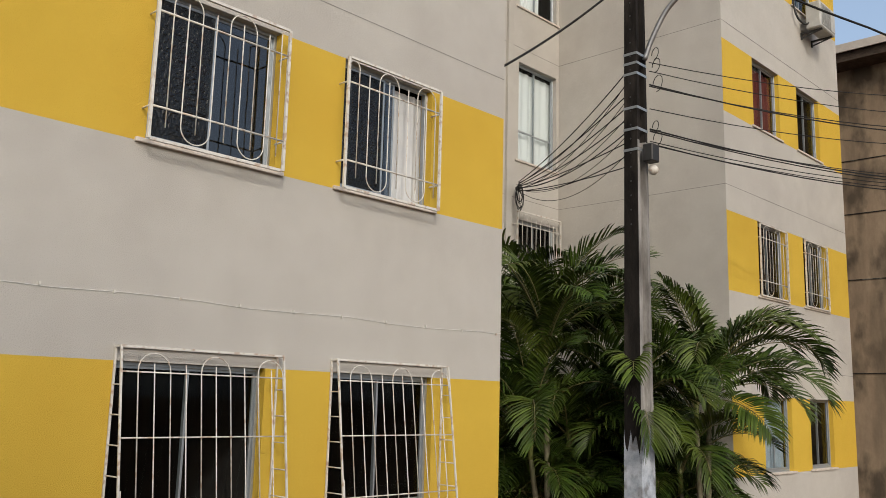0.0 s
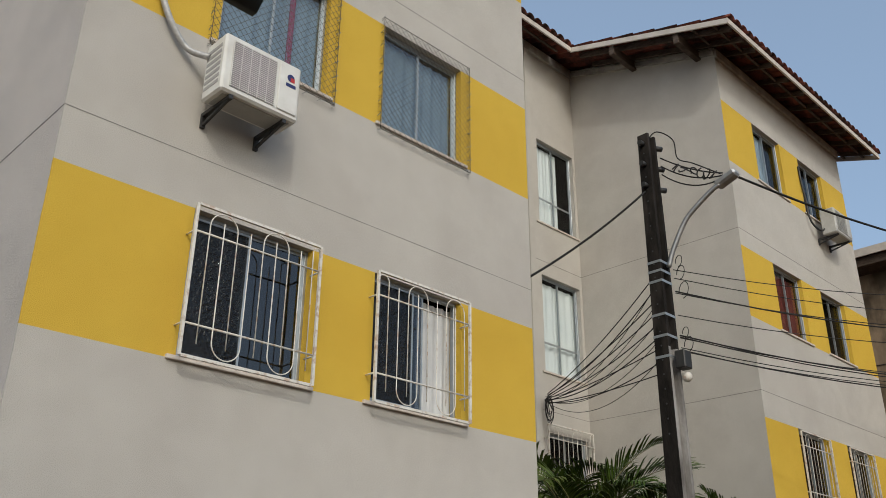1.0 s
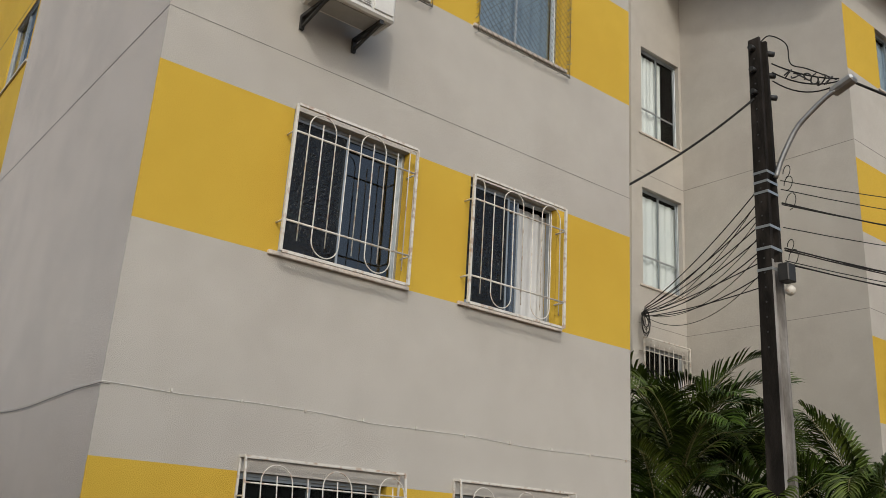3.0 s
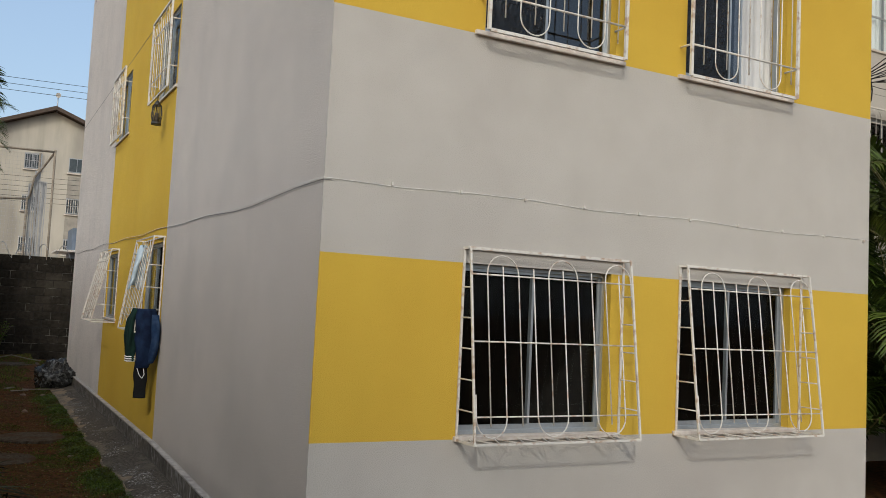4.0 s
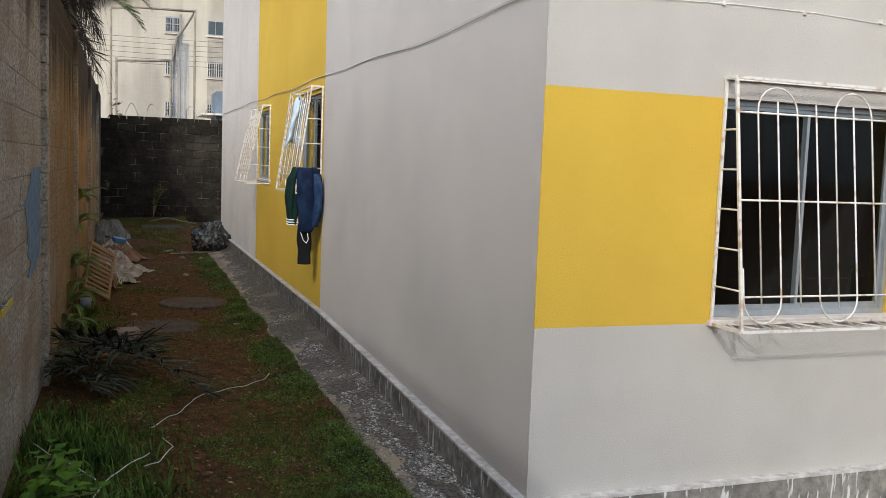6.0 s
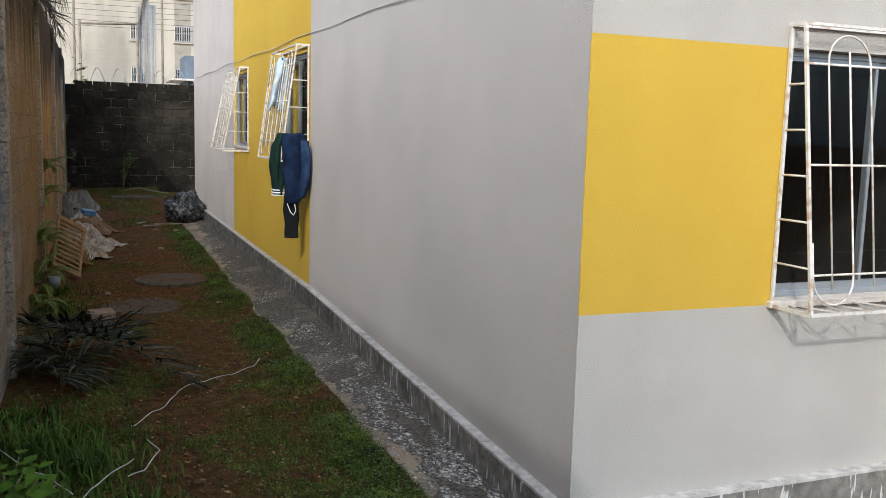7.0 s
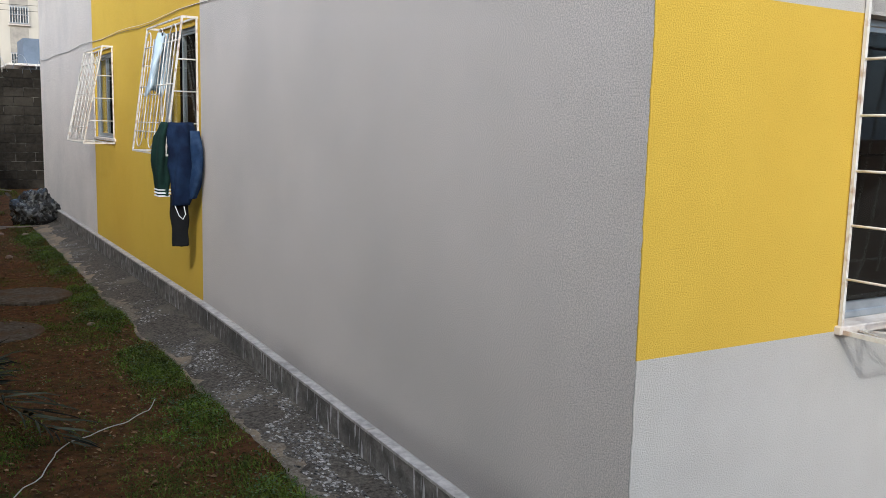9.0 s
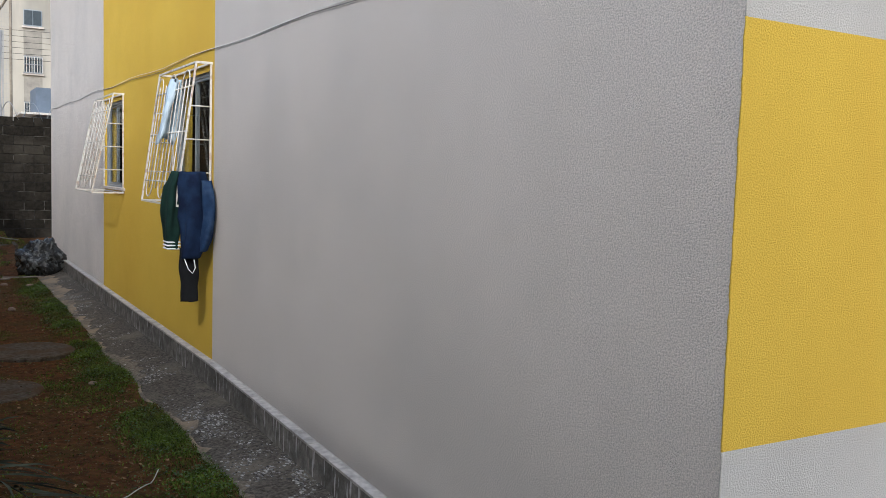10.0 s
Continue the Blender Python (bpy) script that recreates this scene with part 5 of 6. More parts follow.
palm(7.75, 0.1, ((-0.1, 0.05, 1.6, 4), (0.25, 0.25, 1.0, 7)), 3, 1.4, leaves=((0, -60, 1.3, 1.9, 1.5), (0, 215, 1.2, 2.4, 1.5), (0, -100, 1.0, 2.2, 1.4), (0, 130, 1.25, 1.6, 1.5)))
palm(8.3, 1.8, ((-0.5, 0.2, 2.7, 8), (0.5, -0.2, 2.6, 9), (0.1, -0.5, 1.4, 8), (0.5, 0.3, 0.8, 8)), 2, 1.8)
palm(7.4, 2.0, ((-0.3, 0.2, 2.4, 8), (0.1, -0.2, 1.5, 8), (0.2, 0.2, 0.7, 8)), 8, 1.7)
palm(8.8, 0.8, ((-0.2, 0.1, 2.5, 9), (0.3, 0.3, 1.3, 8), (0.0, -0.3, 0.7, 8)), 7, 1.6)
palm(9.5, 1.3, ((-0.2, 0.1, 1.5, 8), (0.3, 0.2, 0.9, 8), (-0.1, -0.3, 0.5, 8)), 12, 1.5)
palm(8.42, -0.40, ((0.22, 0.0, 1.92, 4), (-0.02, 0.05, 1.7, 4), (0.1, 0.35, 0.9, 7)), 5, 1.5, leaves=(
    (0, 120, 1.45, 0.7, 1.6), (0, -28, 1.15, 2.1, 1.7), (0, -46, 0.95, 2.2, 1.85), (0, -60, 0.7, 2.0, 1.65), (0, -80, 0.45, 1.7, 1.3), (0, -110, 0.0, 1.0, 1.1), (0, -15, 0.85, 2.1, 1.6), (0, 100, 1.5, 0.3, 1.35), (0, 150, 1.4, 0.7, 1.5), (0, -36, 1.3, 1.7, 1.7), (0, -70, 1.2, 2.0, 1.6), (0, -52, 1.05, 2.4, 1.8),
    (1, 135, 1.05, 1.7, 1.6), (1, 150, 0.7, 1.6, 1.5), (1, 165, 1.25, 1.4, 1.5), (1, 225, 1.1, 2.4, 1.3), (1, 110, 0.35, 1.3, 1.3)))

for x, y, sd in ((6.9, 1.7, 21), (7.5, 1.2, 22), (8.2, 0.9, 23), (8.9, 0.3, 24), (7.0, 2.3, 25), (9.0, 1.2, 28), (9.7, 0.9, 29)):
    palm(x, y, ((-0.15, 0.1, 0.45, 8), (0.2, -0.05, 0.3, 8)), sd, 1.4, label="low young palm with arching green leaves")

# ---- palm and shrub beyond the boundary ----
palm(-3.35, 17.5, ((0.25, -0.1, 5.9, 20), (-0.6, 0.5, 5.4, 12)), 11, 2.0, "palms behind the boundary", "tall palm with a ragged green crown", 0.13)
rnd = random.Random(41)
pt = bpy.data.objects["palm_tree"]
for ob in bpy.data.objects:
    if ob.name.startswith("palm_tree") and ob.location.y > 10:
        pt = ob
for k, (az, lift, droop, ln) in enumerate(((-0.1, 0.55, 1.1, 1.75), (-0.5, 0.3, 1.2, 1.7), (0.25, 0.35, 1.3, 1.6), (-0.25, 0.0, 0.9, 1.65), (-0.7, -0.1, 0.9, 1.5), (0.1, -0.25, 0.8, 1.55), (-0.9, 0.6, 1.2, 1.6))):
    bm = bmesh.new()
    frond(bm, (0.38 + 0.03 * k, -0.55 - 0.02 * k, 5.62 - 0.06 * k), az, ln, lift, droop, 0.46, hang=0.25, pairs=40, blade=0.017, jitter=0.2)
    part("leaf", bm, [LEAF, STALK], pt)
DEAD = material("dead_leaf", (0.014, 0.011, 0.010), (0.034, 0.028, 0.022), 3, 0.9, island=0.5)
DRY = material("dry_dark_leaf", (0.012, 0.016, 0.009), (0.060, 0.064, 0.042), 5, 0.85, island=0.85)
g = empty("dead_palm_leaf", "brown withered palm leaves hanging beside a trunk", "palm leaf")
rnd = random.Random(31)
for k in range(38):
    bm = bmesh.new()
    frond(bm, (-3.27 + 0.09 * (k % 4), 17.1 + 0.07 * (k % 5), 6.4 - 0.06 * k), 1.1 * k + 4.0, 0.95 + 0.2 * (k % 3), -0.7, 1.0, 0.42, hang=0.9, pairs=30, blade=0.022, jitter=0.5)
    part("leaf", bm, [DEAD, DEAD], g)
part("stalk", tb([(-2.95, 17.35, -0.05), (-2.92, 17.35, 6.2)], 0.06, 8), DEAD, g)

# ---- grass and weeds ----


def blades(name, spots, label, width=0.0028, mat=None):
    """spots: (x, y, z, height, lean) rows as an array; two triangles a blade."""
    n = len(spots)
    rs = np.random.RandomState(len(name) + n)
    az = rs.uniform(0, math.tau, n)
    lx, ly = np.cos(az), np.sin(az)
    h, ln = spots[:, 3], spots[:, 4]
    w = width * rs.uniform(0.7, 1.4, n)
    p = spots[:, :3]
    v = np.zeros((n, 5, 3))
    sx, sy = -ly * w, lx * w
    v[:, 0] = p - np.stack([sx, sy, np.zeros(n)], 1)
    v[:, 1] = p + np.stack([sx, sy, np.zeros(n)], 1)
    mid = p + np.stack([lx * ln * 0.4 * h, ly * ln * 0.4 * h, 0.62 * h], 1)
    v[:, 2] = mid + np.stack([sx, sy, np.zeros(n)], 1) * 0.8
    v[:, 3] = mid - np.stack([sx, sy, np.zeros(n)], 1) * 0.8
    v[:, 4] = p + np.stack([lx * ln * h, ly * ln * h, h * (1.0 - 0.25 * ln)], 1)
    faces = []
    for i in range(n):
        b = i * 5
        faces += [(b, b + 1, b + 2, b + 3), (b + 3, b + 2, b + 4)]
    me = bpy.data.meshes.new(name)
    me.from_pydata(v.reshape(-1, 3).tolist(), [], faces)
    me.materials.append(mat or GRASS)
    return tagged(new(name, me), label, "grass", kind="stuff")


rs = np.random.RandomState(3)
rows = []
tries = 0
while len(rows) < 170000 and tries < 700000:
    tries += 1
    x = rs.uniform(-2.4, -0.36)
    y = -1.6 + 14.5 * rs.uniform(0, 1) ** 1.7
    e = math.exp(-((x + 0.58) / 0.17) ** 2) * (0.62 + 0.9 * noise.noise(Vector((3.0, y * 1.1, 1.0))) + 0.5 * noise.noise(Vector((x * 7, y * 6, 1.0))))
    patch = noise.noise(Vector((x * 1.6, y * 0.9, 7.0))) + 0.5 * noise.noise(Vector((x * 5, y * 5, 2.0)))
    left = max(0.0, min(1.0, (-1.5 - x) / 0.4)) * max(0.0, min(1.0, (3.1 - y) / 1.2))
    near = 0.09 * max(0.0, min(1.0, (1.9 - y) / 1.0))
    dens = max(e, left * 0.6, near, 0.9 * max(0.0, patch * 1.6 - 0.12), 0.05)
    if y > 6 and -1.6 < x < -0.9:
        dens *= 0.4
    if rs.uniform() > dens:
        continue
    h = rs.uniform(0.008, 0.022) * (1.0 + 0.9 * left * rs.uniform(0, 1) + 1.5 * e)
    rows.append((x, y, ground_z(x, y) - 0.004, h, rs.uniform(0.4, 1.6)))
blades("grass", np.array(rows), "short green grass over the soil")
rows = []
for cx, cy, n, hh in ((-2.15, 1.8, 420, 0.17), (-1.92, 1.45, 300, 0.15), (-2.25, 2.4, 160, 0.13), (-2.05, 0.9, 420, 0.15), (-1.7, 1.9, 90, 0.08), (-1.7, 0.9, 170, 0.10), (-2.25, 8.6, 160, 0.22), (-2.15, 5.6, 200, 0.1), (-2.2, 6.6, 200, 0.12)):
    for _ in range(n):
        a, r = rs.uniform(0, math.tau), abs(rs.normal(0, 0.22))
        x, y = max(-2.39, cx + r * math.cos(a)), cy + r * math.sin(a)
        rows.append((x, y, ground_z(x, y) - 0.01, hh * rs.uniform(0.5, 1.1), rs.uniform(0.2, 0.9)))
blades("tall_grass", np.array(rows), "tufts of long green grass by the wall", 0.0045, TALL)


def leafy(name, x, y, z0, n, size, spread, height, label, seed, mat=None):
    """A small weed: thin stems with oval leaves."""
    r = random.Random(seed)
    g = empty(name, label, "weed", at=(x, y, z0))
    bs, bl = bmesh.new(), bmesh.new()
    for k in range(n):
        a = r.uniform(0, math.tau)
        tip = Vector((abs(math.cos(a)) * spread * r.uniform(0.2, 1), math.sin(a) * spread * r.uniform(0.2, 1), height * r.uniform(0.4, 1)))
        tube(bs, [(0, 0, -0.02), tip * 0.5 + Vector((0, 0, height * 0.15)), tip], 0.004, 4, cap=False)
        for m in range(5):
            c = tip * (0.5 + 0.12 * m) + Vector((0, 0, height * 0.08))
            d = Vector((r.uniform(-1, 1), r.uniform(-1, 1), r.uniform(-0.2, 0.5))).normalized()
            s = d.cross(Vector((0, 0, 1))).normalized() * size * 0.38
            L_ = d * size
            v = [bl.verts.new(c + q) for q in (Vector(), L_ * 0.45 + s, L_ - Vector((0, 0, size * 0.2)), L_ * 0.45 - s)]
            bl.faces.new(v)
    tagged(part("stem", bs, STALK, g), kind="stuff")
    tagged(part("foliage", bl, mat or WEED, g), kind="stuff")


rows = []
for _ in range(16000):
    x, y = rs.uniform(-2.2, -0.1), rs.uniform(12.6, 19.3)
    if noise.noise(Vector((x * 1.3, y * 0.8, 9.0))) + 0.12 * (y - 15.5) < -0.05:
        continue
    rows.append((x, y, ground_z(x, y) - 0.004, rs.uniform(0.02, 0.06), rs.uniform(0.4, 1.5)))
blades("grass", np.array(rows), "thin patches of grass below the far wall", 0.003)
rows = [(rs.uniform(15.75, 17.9), rs.uniform(-3.0, 6.0), -0.01, rs.uniform(0.06, 0.16), rs.uniform(0.3, 1.2)) for _ in range(7000)]
blades("grass", np.array(rows), "green grass beside the end of the building", 0.006)
WEED = material("weed_leaf", (0.115, 0.20, 0.016), (0.05, 0.105, 0.015), 6, 0.85)
leafy("weed", -2.25, 0.72, 0.0, 30, 0.085, 0.36, 0.28, "bright green broad-leaved weed by the wall", 1)
FERN = material("fern_leaf", (0.15, 0.22, 0.025), (0.07, 0.13, 0.018), 5, 0.55, island=0.3)


def fern(y, z, n, reach, seed):
    global rnd
    rnd = random.Random(seed)
    g = empty("fern", "yellow-green fern growing from the block wall", "fern", "ferns on the wall", at=(LX, y, z))
    for k in range(n):
        bm = bmesh.new()
        frond(bm, (0.0, 0.03 * (k % 3), 0.0), -1.25 + 2.3 * k / max(1, n - 1), reach * rnd.uniform(0.6, 1.1), rnd.uniform(0.5, 1.3), rnd.uniform(1.6, 2.6), 0.075, hang=0.3, pairs=30, blade=0.0065)
        part("frond", bm, [FERN, STALK], g)


fern(6.3, 0.12, 10, 0.5, 2)
fern(7.1, 0.45, 9, 0.48, 3)
fern(7.9, 0.85, 5, 0.42, 4)
fern(8.8, 1.15, 5, 0.4, 5)
fern(5.6, 0.02, 5, 0.4, 6)
leafy("weed", -1.2, 19.3, fw_z, 14, 0.09, 0.3, 0.8, "thin dark weed by the far wall", 5)
leafy("weed", -2.2, 20.2, 0.1, 30, 0.16, 0.5, 3.0, "green shrub showing over the far wall", 6)

# ---- small broad leaves along the apron and over the soil ----
rs = np.random.RandomState(15)
vs, fs = [], []
for i in range(15000):
    y = -0.6 + 13 * rs.uniform() ** 1.6
    if rs.uniform() < 0.7:
        x = -0.56 + 0.13 * rs.normal()
        if x > -0.42 or noise.noise(Vector((3.0, y * 1.1, 1.0))) + 0.6 * noise.noise(Vector((x * 6, y * 5, 1.0))) < -0.15:
            continue
    else:
        x = rs.uniform(-2.35, -0.5)
        if noise.noise(Vector((x * 2.2, y * 1.5, 4.0))) < 0.12:
            continue
    s, a = 0.004 + 0.008 * rs.uniform(), rs.uniform(0, math.tau)
    c, d, k = s * math.cos(a), s * math.sin(a), rs.uniform(0.5, 0.8)
    z = ground_z(x, y) + rs.uniform(0.008, 0.035)
    b0 = len(vs)
    vs += [(x - c, y - d, z), (x + d * k, y - c * k, z + s * 0.4), (x + c, y + d, z + s * rs.uniform(-0.3, 0.7)), (x - d * k, y + c * k, z + s * 0.4)]
    fs += [(b0, b0 + 1, b0 + 2), (b0, b0 + 2, b0 + 3)]
CLOVER = material("clover_leaf", (0.085, 0.145, 0.016), (0.035, 0.07, 0.009), 6, 0.5, island=0.5)
me = bpy.data.meshes.new("ground_leaves")
me.from_pydata(vs, [], fs)
me.materials.append(CLOVER)
tagged(new("ground_leaves", me), "small bright green leaves creeping over the soil", "ground cover", kind="stuff")

# ---- litter of dry bits on the soil ----
rs = np.random.RandomState(12)
vs, fs = [], []
for i in range(22000):
    x, y = rs.uniform(-2.38, -0.5), -1.4 + 16.5 * rs.uniform() ** 1.6
    s, a = 0.005 + 0.018 * rs.uniform() ** 3, rs.uniform(0, math.tau)
    c, d = s * math.cos(a), s * math.sin(a)
    z = ground_z(x, y) + 0.004
    k = rs.uniform(0.25, 0.6)
    b0 = len(vs)
    vs += [(x - c, y - d, z), (x + d * k, y - c * k, z + s * 0.5), (x + c, y + d, z + s * rs.uniform(0, 0.6)), (x - d * k, y + c * k, z + s * 0.2)]
    fs += [(b0, b0 + 1, b0 + 2), (b0, b0 + 2, b0 + 3)]
LITTER = material("dry_litter", (0.26, 0.16, 0.08), (0.07, 0.035, 0.018), 30, 0.95, island=0.7)
me = bpy.data.meshes.new("litter")
me.from_pydata(vs, [], fs)
me.materials.append(LITTER)
tagged(new("litter", me), "dry brown bits of leaf and clods on the soil", "litter", kind="stuff")

# ---- apron pebbles ----
r = random.Random(8)
vs, fs = [], []
for i in range(26000):
    y = 0.1 + 12 * r.random() ** 1.5
    s_ = r.random() ** 0.8
    md = apron_split(y)
    if s_ < md + 0.1 and r.random() < 0.85 or noise.noise(Vector((s_ * 2.2, y * 2.4, 0))) < -0.22:
        continue
    x = -0.46 + 0.40 * s_
    up_ = apron_up(y)
    z = 0.05 + up_ * max(0.0, min(1.0, 1 + x / 0.46)) + 0.001
    s = 0.0025 + 0.014 * r.random() ** 3.2
    a = r.random() * 6
    b0 = len(vs)
    for k in range(5):
        q = a + k * math.tau / 5
        vs.append((x + s * 0.75 * math.cos(q) * r.uniform(0.7, 1.3), y + s * 1.2 * math.sin(q) * r.uniform(0.7, 1.3), z))
    vs.append((x, y, z + s * 0.3))
    fs += [(b0 + k, b0 + (k + 1) % 5, b0 + 5) for k in range(5)]
PEBBLE = material("pale_pebble", (0.48, 0.46, 0.42), (0.06, 0.055, 0.048), 40, 0.9, island=0.75)
me = bpy.data.meshes.new("gravel")
me.from_pydata(vs, [], fs)
me.materials.append(PEBBLE)
tagged(new("gravel", me), "pale pebbles showing in the worn concrete", "gravel", kind="stuff")

# ---- things in the lane ----
OLDCON = material("old_concrete", (0.135, 0.115, 0.09), (0.05, 0.038, 0.026), 22, 0.95, 0.8, 40, big=((0.085, 0.045, 0.022), 0.9), bigscale=4.0)


def disc_cover(x, y, rad, z, label):
    bm = bmesh.new()
    for zz, rr in ((-0.06, rad), (-0.01, rad), (0.0, rad - 0.015), (0.0, 0.0)):
        for k in range(36):
            q = rr + (0.008 * noise.noise(Vector((k * 0.7, zz, x))) if rr else 0)
            bm.verts.new((q * math.cos(k * math.tau / 36), q * math.sin(k * math.tau / 36), zz))
    bm.verts.ensure_lookup_table()
    for i in range(3):
        for k in range(36):
            bm.faces.new((bm.verts[i * 36 + k], bm.verts[i * 36 + (k + 1) % 36], bm.verts[i * 36 + 36 + (k + 1) % 36], bm.verts[i * 36 + 36 + k]))
    bmesh.ops.remove_doubles(bm, verts=bm.verts, dist=1e-4)
    ob = part("manhole_cover", bm, OLDCON)
    ob.location = (x, y, z)
    tagged(ob, label, "manhole cover", "covers in the lane")


disc_cover(-1.06, 7.15, 0.40, 0.036, "round worn concrete manhole cover in the soil")
disc_cover(-1.45, 5.72, 0.38, 0.018, "round sunken manhole cover stained by soil")
ob = part("drain_slab", bx(-1.5, -0.35, 16.9, 17.7, 0.05, 0.21, bevel=0.01), OLDCON)
tagged(ob, "flat dark concrete slab across the lane", "slab")

BRICK = material("pale_brick", (0.30, 0.22, 0.165), (0.21, 0.15, 0.115), 9, 0.95, 0.6, 50)
ob = part("brick", bx(-0.11, 0.11, -0.07, 0.07, 0, 0.13, bevel=0.012), BRICK)
ob.matrix_basis = pose(-1.82, 5.0, 0.0, 3, 0, 12)
tagged(ob, "pale broken brick lying on the soil", "brick")
for x, y, s, sd in ((-0.72, 5.65, 0.035, 1), (-1.0, 9.8, 0.05, 2), (-0.6, 11.9, 0.05, 4), (-1.75, 6.35, 0.035, 5), (-0.9, 12.3, 0.05, 7)):
    bm = bmesh.new()
    bmesh.ops.create_icosphere(bm, subdivisions=2, radius=s)
    for v in bm.verts:
        v.co *= 1 + 0.5 * noise.noise(v.co * 14 + Vector((sd, 0, 0)))
        v.co.z *= 0.5
    ob = part("stone", bm, BRICK)
    ob.location = (x, y, ground_z(x, y) + s * 0.3)
    tagged(ob, "small pale lump of rubble on the soil", "stone", "rubble in the lane")

# dead palm leaf on the ground
g = empty("palm_leaf", "withered dark palm leaf lying on the ground", "palm leaf")
rnd = random.Random(21)
for x0, y0, z0, x1, y1, ln, lf, wd in ((-2.10, 4.1, 0.22, -1.31, 2.70, 1.62, 0.10, 0.40), (-1.62, 4.0, 0.20, -2.35, 3.10, 1.2, 0.20, 0.46), (-1.75, 4.2, 0.18, -2.38, 3.85, 0.9, 0.35, 0.44),
                                       (-2.05, 4.45, 0.16, -2.25, 3.05, 1.35, 0.22, 0.44), (-2.28, 4.3, 0.2, -1.75, 3.15, 1.25, 0.25, 0.42), (-1.85, 4.3, 0.16, -1.60, 3.5, 0.85, 0.30, 0.36),
                                       (-2.36, 3.9, 0.16, -1.9, 2.95, 1.05, 0.15, 0.40), (-2.3, 3.5, 0.12, -2.05, 2.85, 0.7, 0.2, 0.34)):
    bm = bmesh.new()
    feather(bm, (x0, y0, z0), math.atan2(y1 - y0, x1 - x0), ln, lf, 0.5, wd, pairs=30, blade=0.016, vee=0.6, hang=0.25, twist=rnd.uniform(-0.7, 0.7), jitter=0.35)
    for v in bm.verts:
        gz = ground_z(v.co.x, v.co.y)
        v.co.z = max(gz + (v.co.z - gz) * 0.75, gz + 0.006 + 0.05 * abs(noise.noise(v.co * 23)))
        v.co.x = max(v.co.x, LX + 0.03)
    part("blade", bm, [DRY, DRY], g)
GREYLEAF = material("bleached_leaf", (0.30, 0.27, 0.22), (0.20, 0.18, 0.15), 5, 0.9)
bm = bmesh.new()
for k in range(13):
    a = Vector((-1.95 + 0.014 * k, 4.10 - 0.016 * k, 0.10))
    tip = a + Vector((0.06 + 0.05 * math.sin(k), 0.10, 0.08 * math.sin(k * 0.5 + 0.5) + 0.06))
    tube(bm, [a, a.lerp(tip, 0.6), tip], [0.003, 0.004, 0.001], 3, cap=False)
part("bleached_tips", bm, GREYLEAF, g)
part("stalk", tb([(-2.0, 4.0, 0.16), (-1.72, 3.96, 0.14), (-1.56, 3.98, 0.14)], 0.016, 6), GREYLEAF, g)

# loose wire on the soil
def on_soil(pts, up=0.012):
    out = []
    for (xa, ya), (xb, yb_) in zip(pts, pts[1:]):
        for k in range(6):
            x, y = xa + (xb - xa) * k / 6, ya + (yb_ - ya) * k / 6
            out.append((x, y, ground_z(x, y) + up + 0.012 * abs(math.sin(x * 9 + y * 7))))
    return out


for pts in ([(-0.73, 3.36), (-0.81, 3.17), (-0.98, 3.01), (-1.28, 2.83), (-1.37, 2.72), (-1.41, 2.59), (-1.47, 2.42), (-1.56, 2.32), (-1.71, 2.03)],
            [(-1.62, 1.65), (-1.57, 1.45), (-1.66, 1.2), (-1.75, 1.1)], [(-1.7, 1.35), (-1.9, 1.05), (-2.0, 0.7), (-1.75, 0.5), (-1.4, 0.45)], [(-2.33, 1.7), (-2.15, 1.35), (-2.1, 1.3), (-1.95, 0.95)]):
    tagged(part("wire", tb(on_soil(pts, 0.012 if pts[0][0] > -1 else 0.07), 0.0032, 5), PALECABLE), "pale loose wire lying on the soil", "wire", "loose wires in the lane")

# slatted wooden panel leaning on the boundary wall
WOOD = material("weathered_wood", (0.36, 0.25, 0.165), (0.21, 0.135, 0.085), 6, 0.8, 0.3, 30, stretch=(1, 6, 1))
g = empty("slatted_panel", "old wooden slatted cot side leaning in rubbish", "cot side")
corner = Vector((-2.03, 7.48, 0.05))
u_, v_ = Vector((-0.25, -0.25, 0.18)), Vector((0.07, 0.29, 0.47))
LU, LV = u_.length, v_.length
u_.normalize()
v_ = (v_ - u_ * u_.dot(v_)).normalized()
for y in (0.0, LV):
    part("rail", bx(-0.02, LU + 0.02, y - 0.028, y + 0.028, -0.016, 0.016, bevel=0.005), WOOD, g)
for x in (0.0, LU):
    part("stile", bx(x - 0.02, x + 0.02, 0.028, LV - 0.028, -0.014, 0.014, bevel=0.005), WOOD, g)
for k in range(9):
    y = 0.07 + (LV - 0.12) * k / 8
    part("slat", bx(0.02, LU - 0.02, y - 0.013, y + 0.013, -0.008, 0.010, bevel=0.004), WOOD, g)
g.matrix_basis = Matrix.Translation(corner) @ Matrix((u_, v_, u_.cross(v_))).transposed().to_4x4()


def heap(name, x, y, z, sx, sy, sz, seed, mat, label, category, sub=4, rough=0.35, freq=2.2):
    bm = bmesh.new()
    bmesh.ops.create_icosphere(bm, subdivisions=sub, radius=1)
    o = Vector((seed * 3.7, seed * 1.3, 0))
    for v in bm.verts:
        d = 1 + rough * noise.noise(v.co * freq + o) + rough * 0.7 * abs(noise.noise(v.co * freq * 2 + o)) + rough * 0.35 * abs(noise.noise(v.co * freq * 4.5 + o))
        v.co = Vector((v.co.x * d * sx, v.co.y * d * sy, max(-0.05, v.co.z * d * sz + sz * 0.75)))
    ob = part(name, bm, mat, smooth=True)
    ob.location = (x, y, z)
    return tagged(ob, label, category)


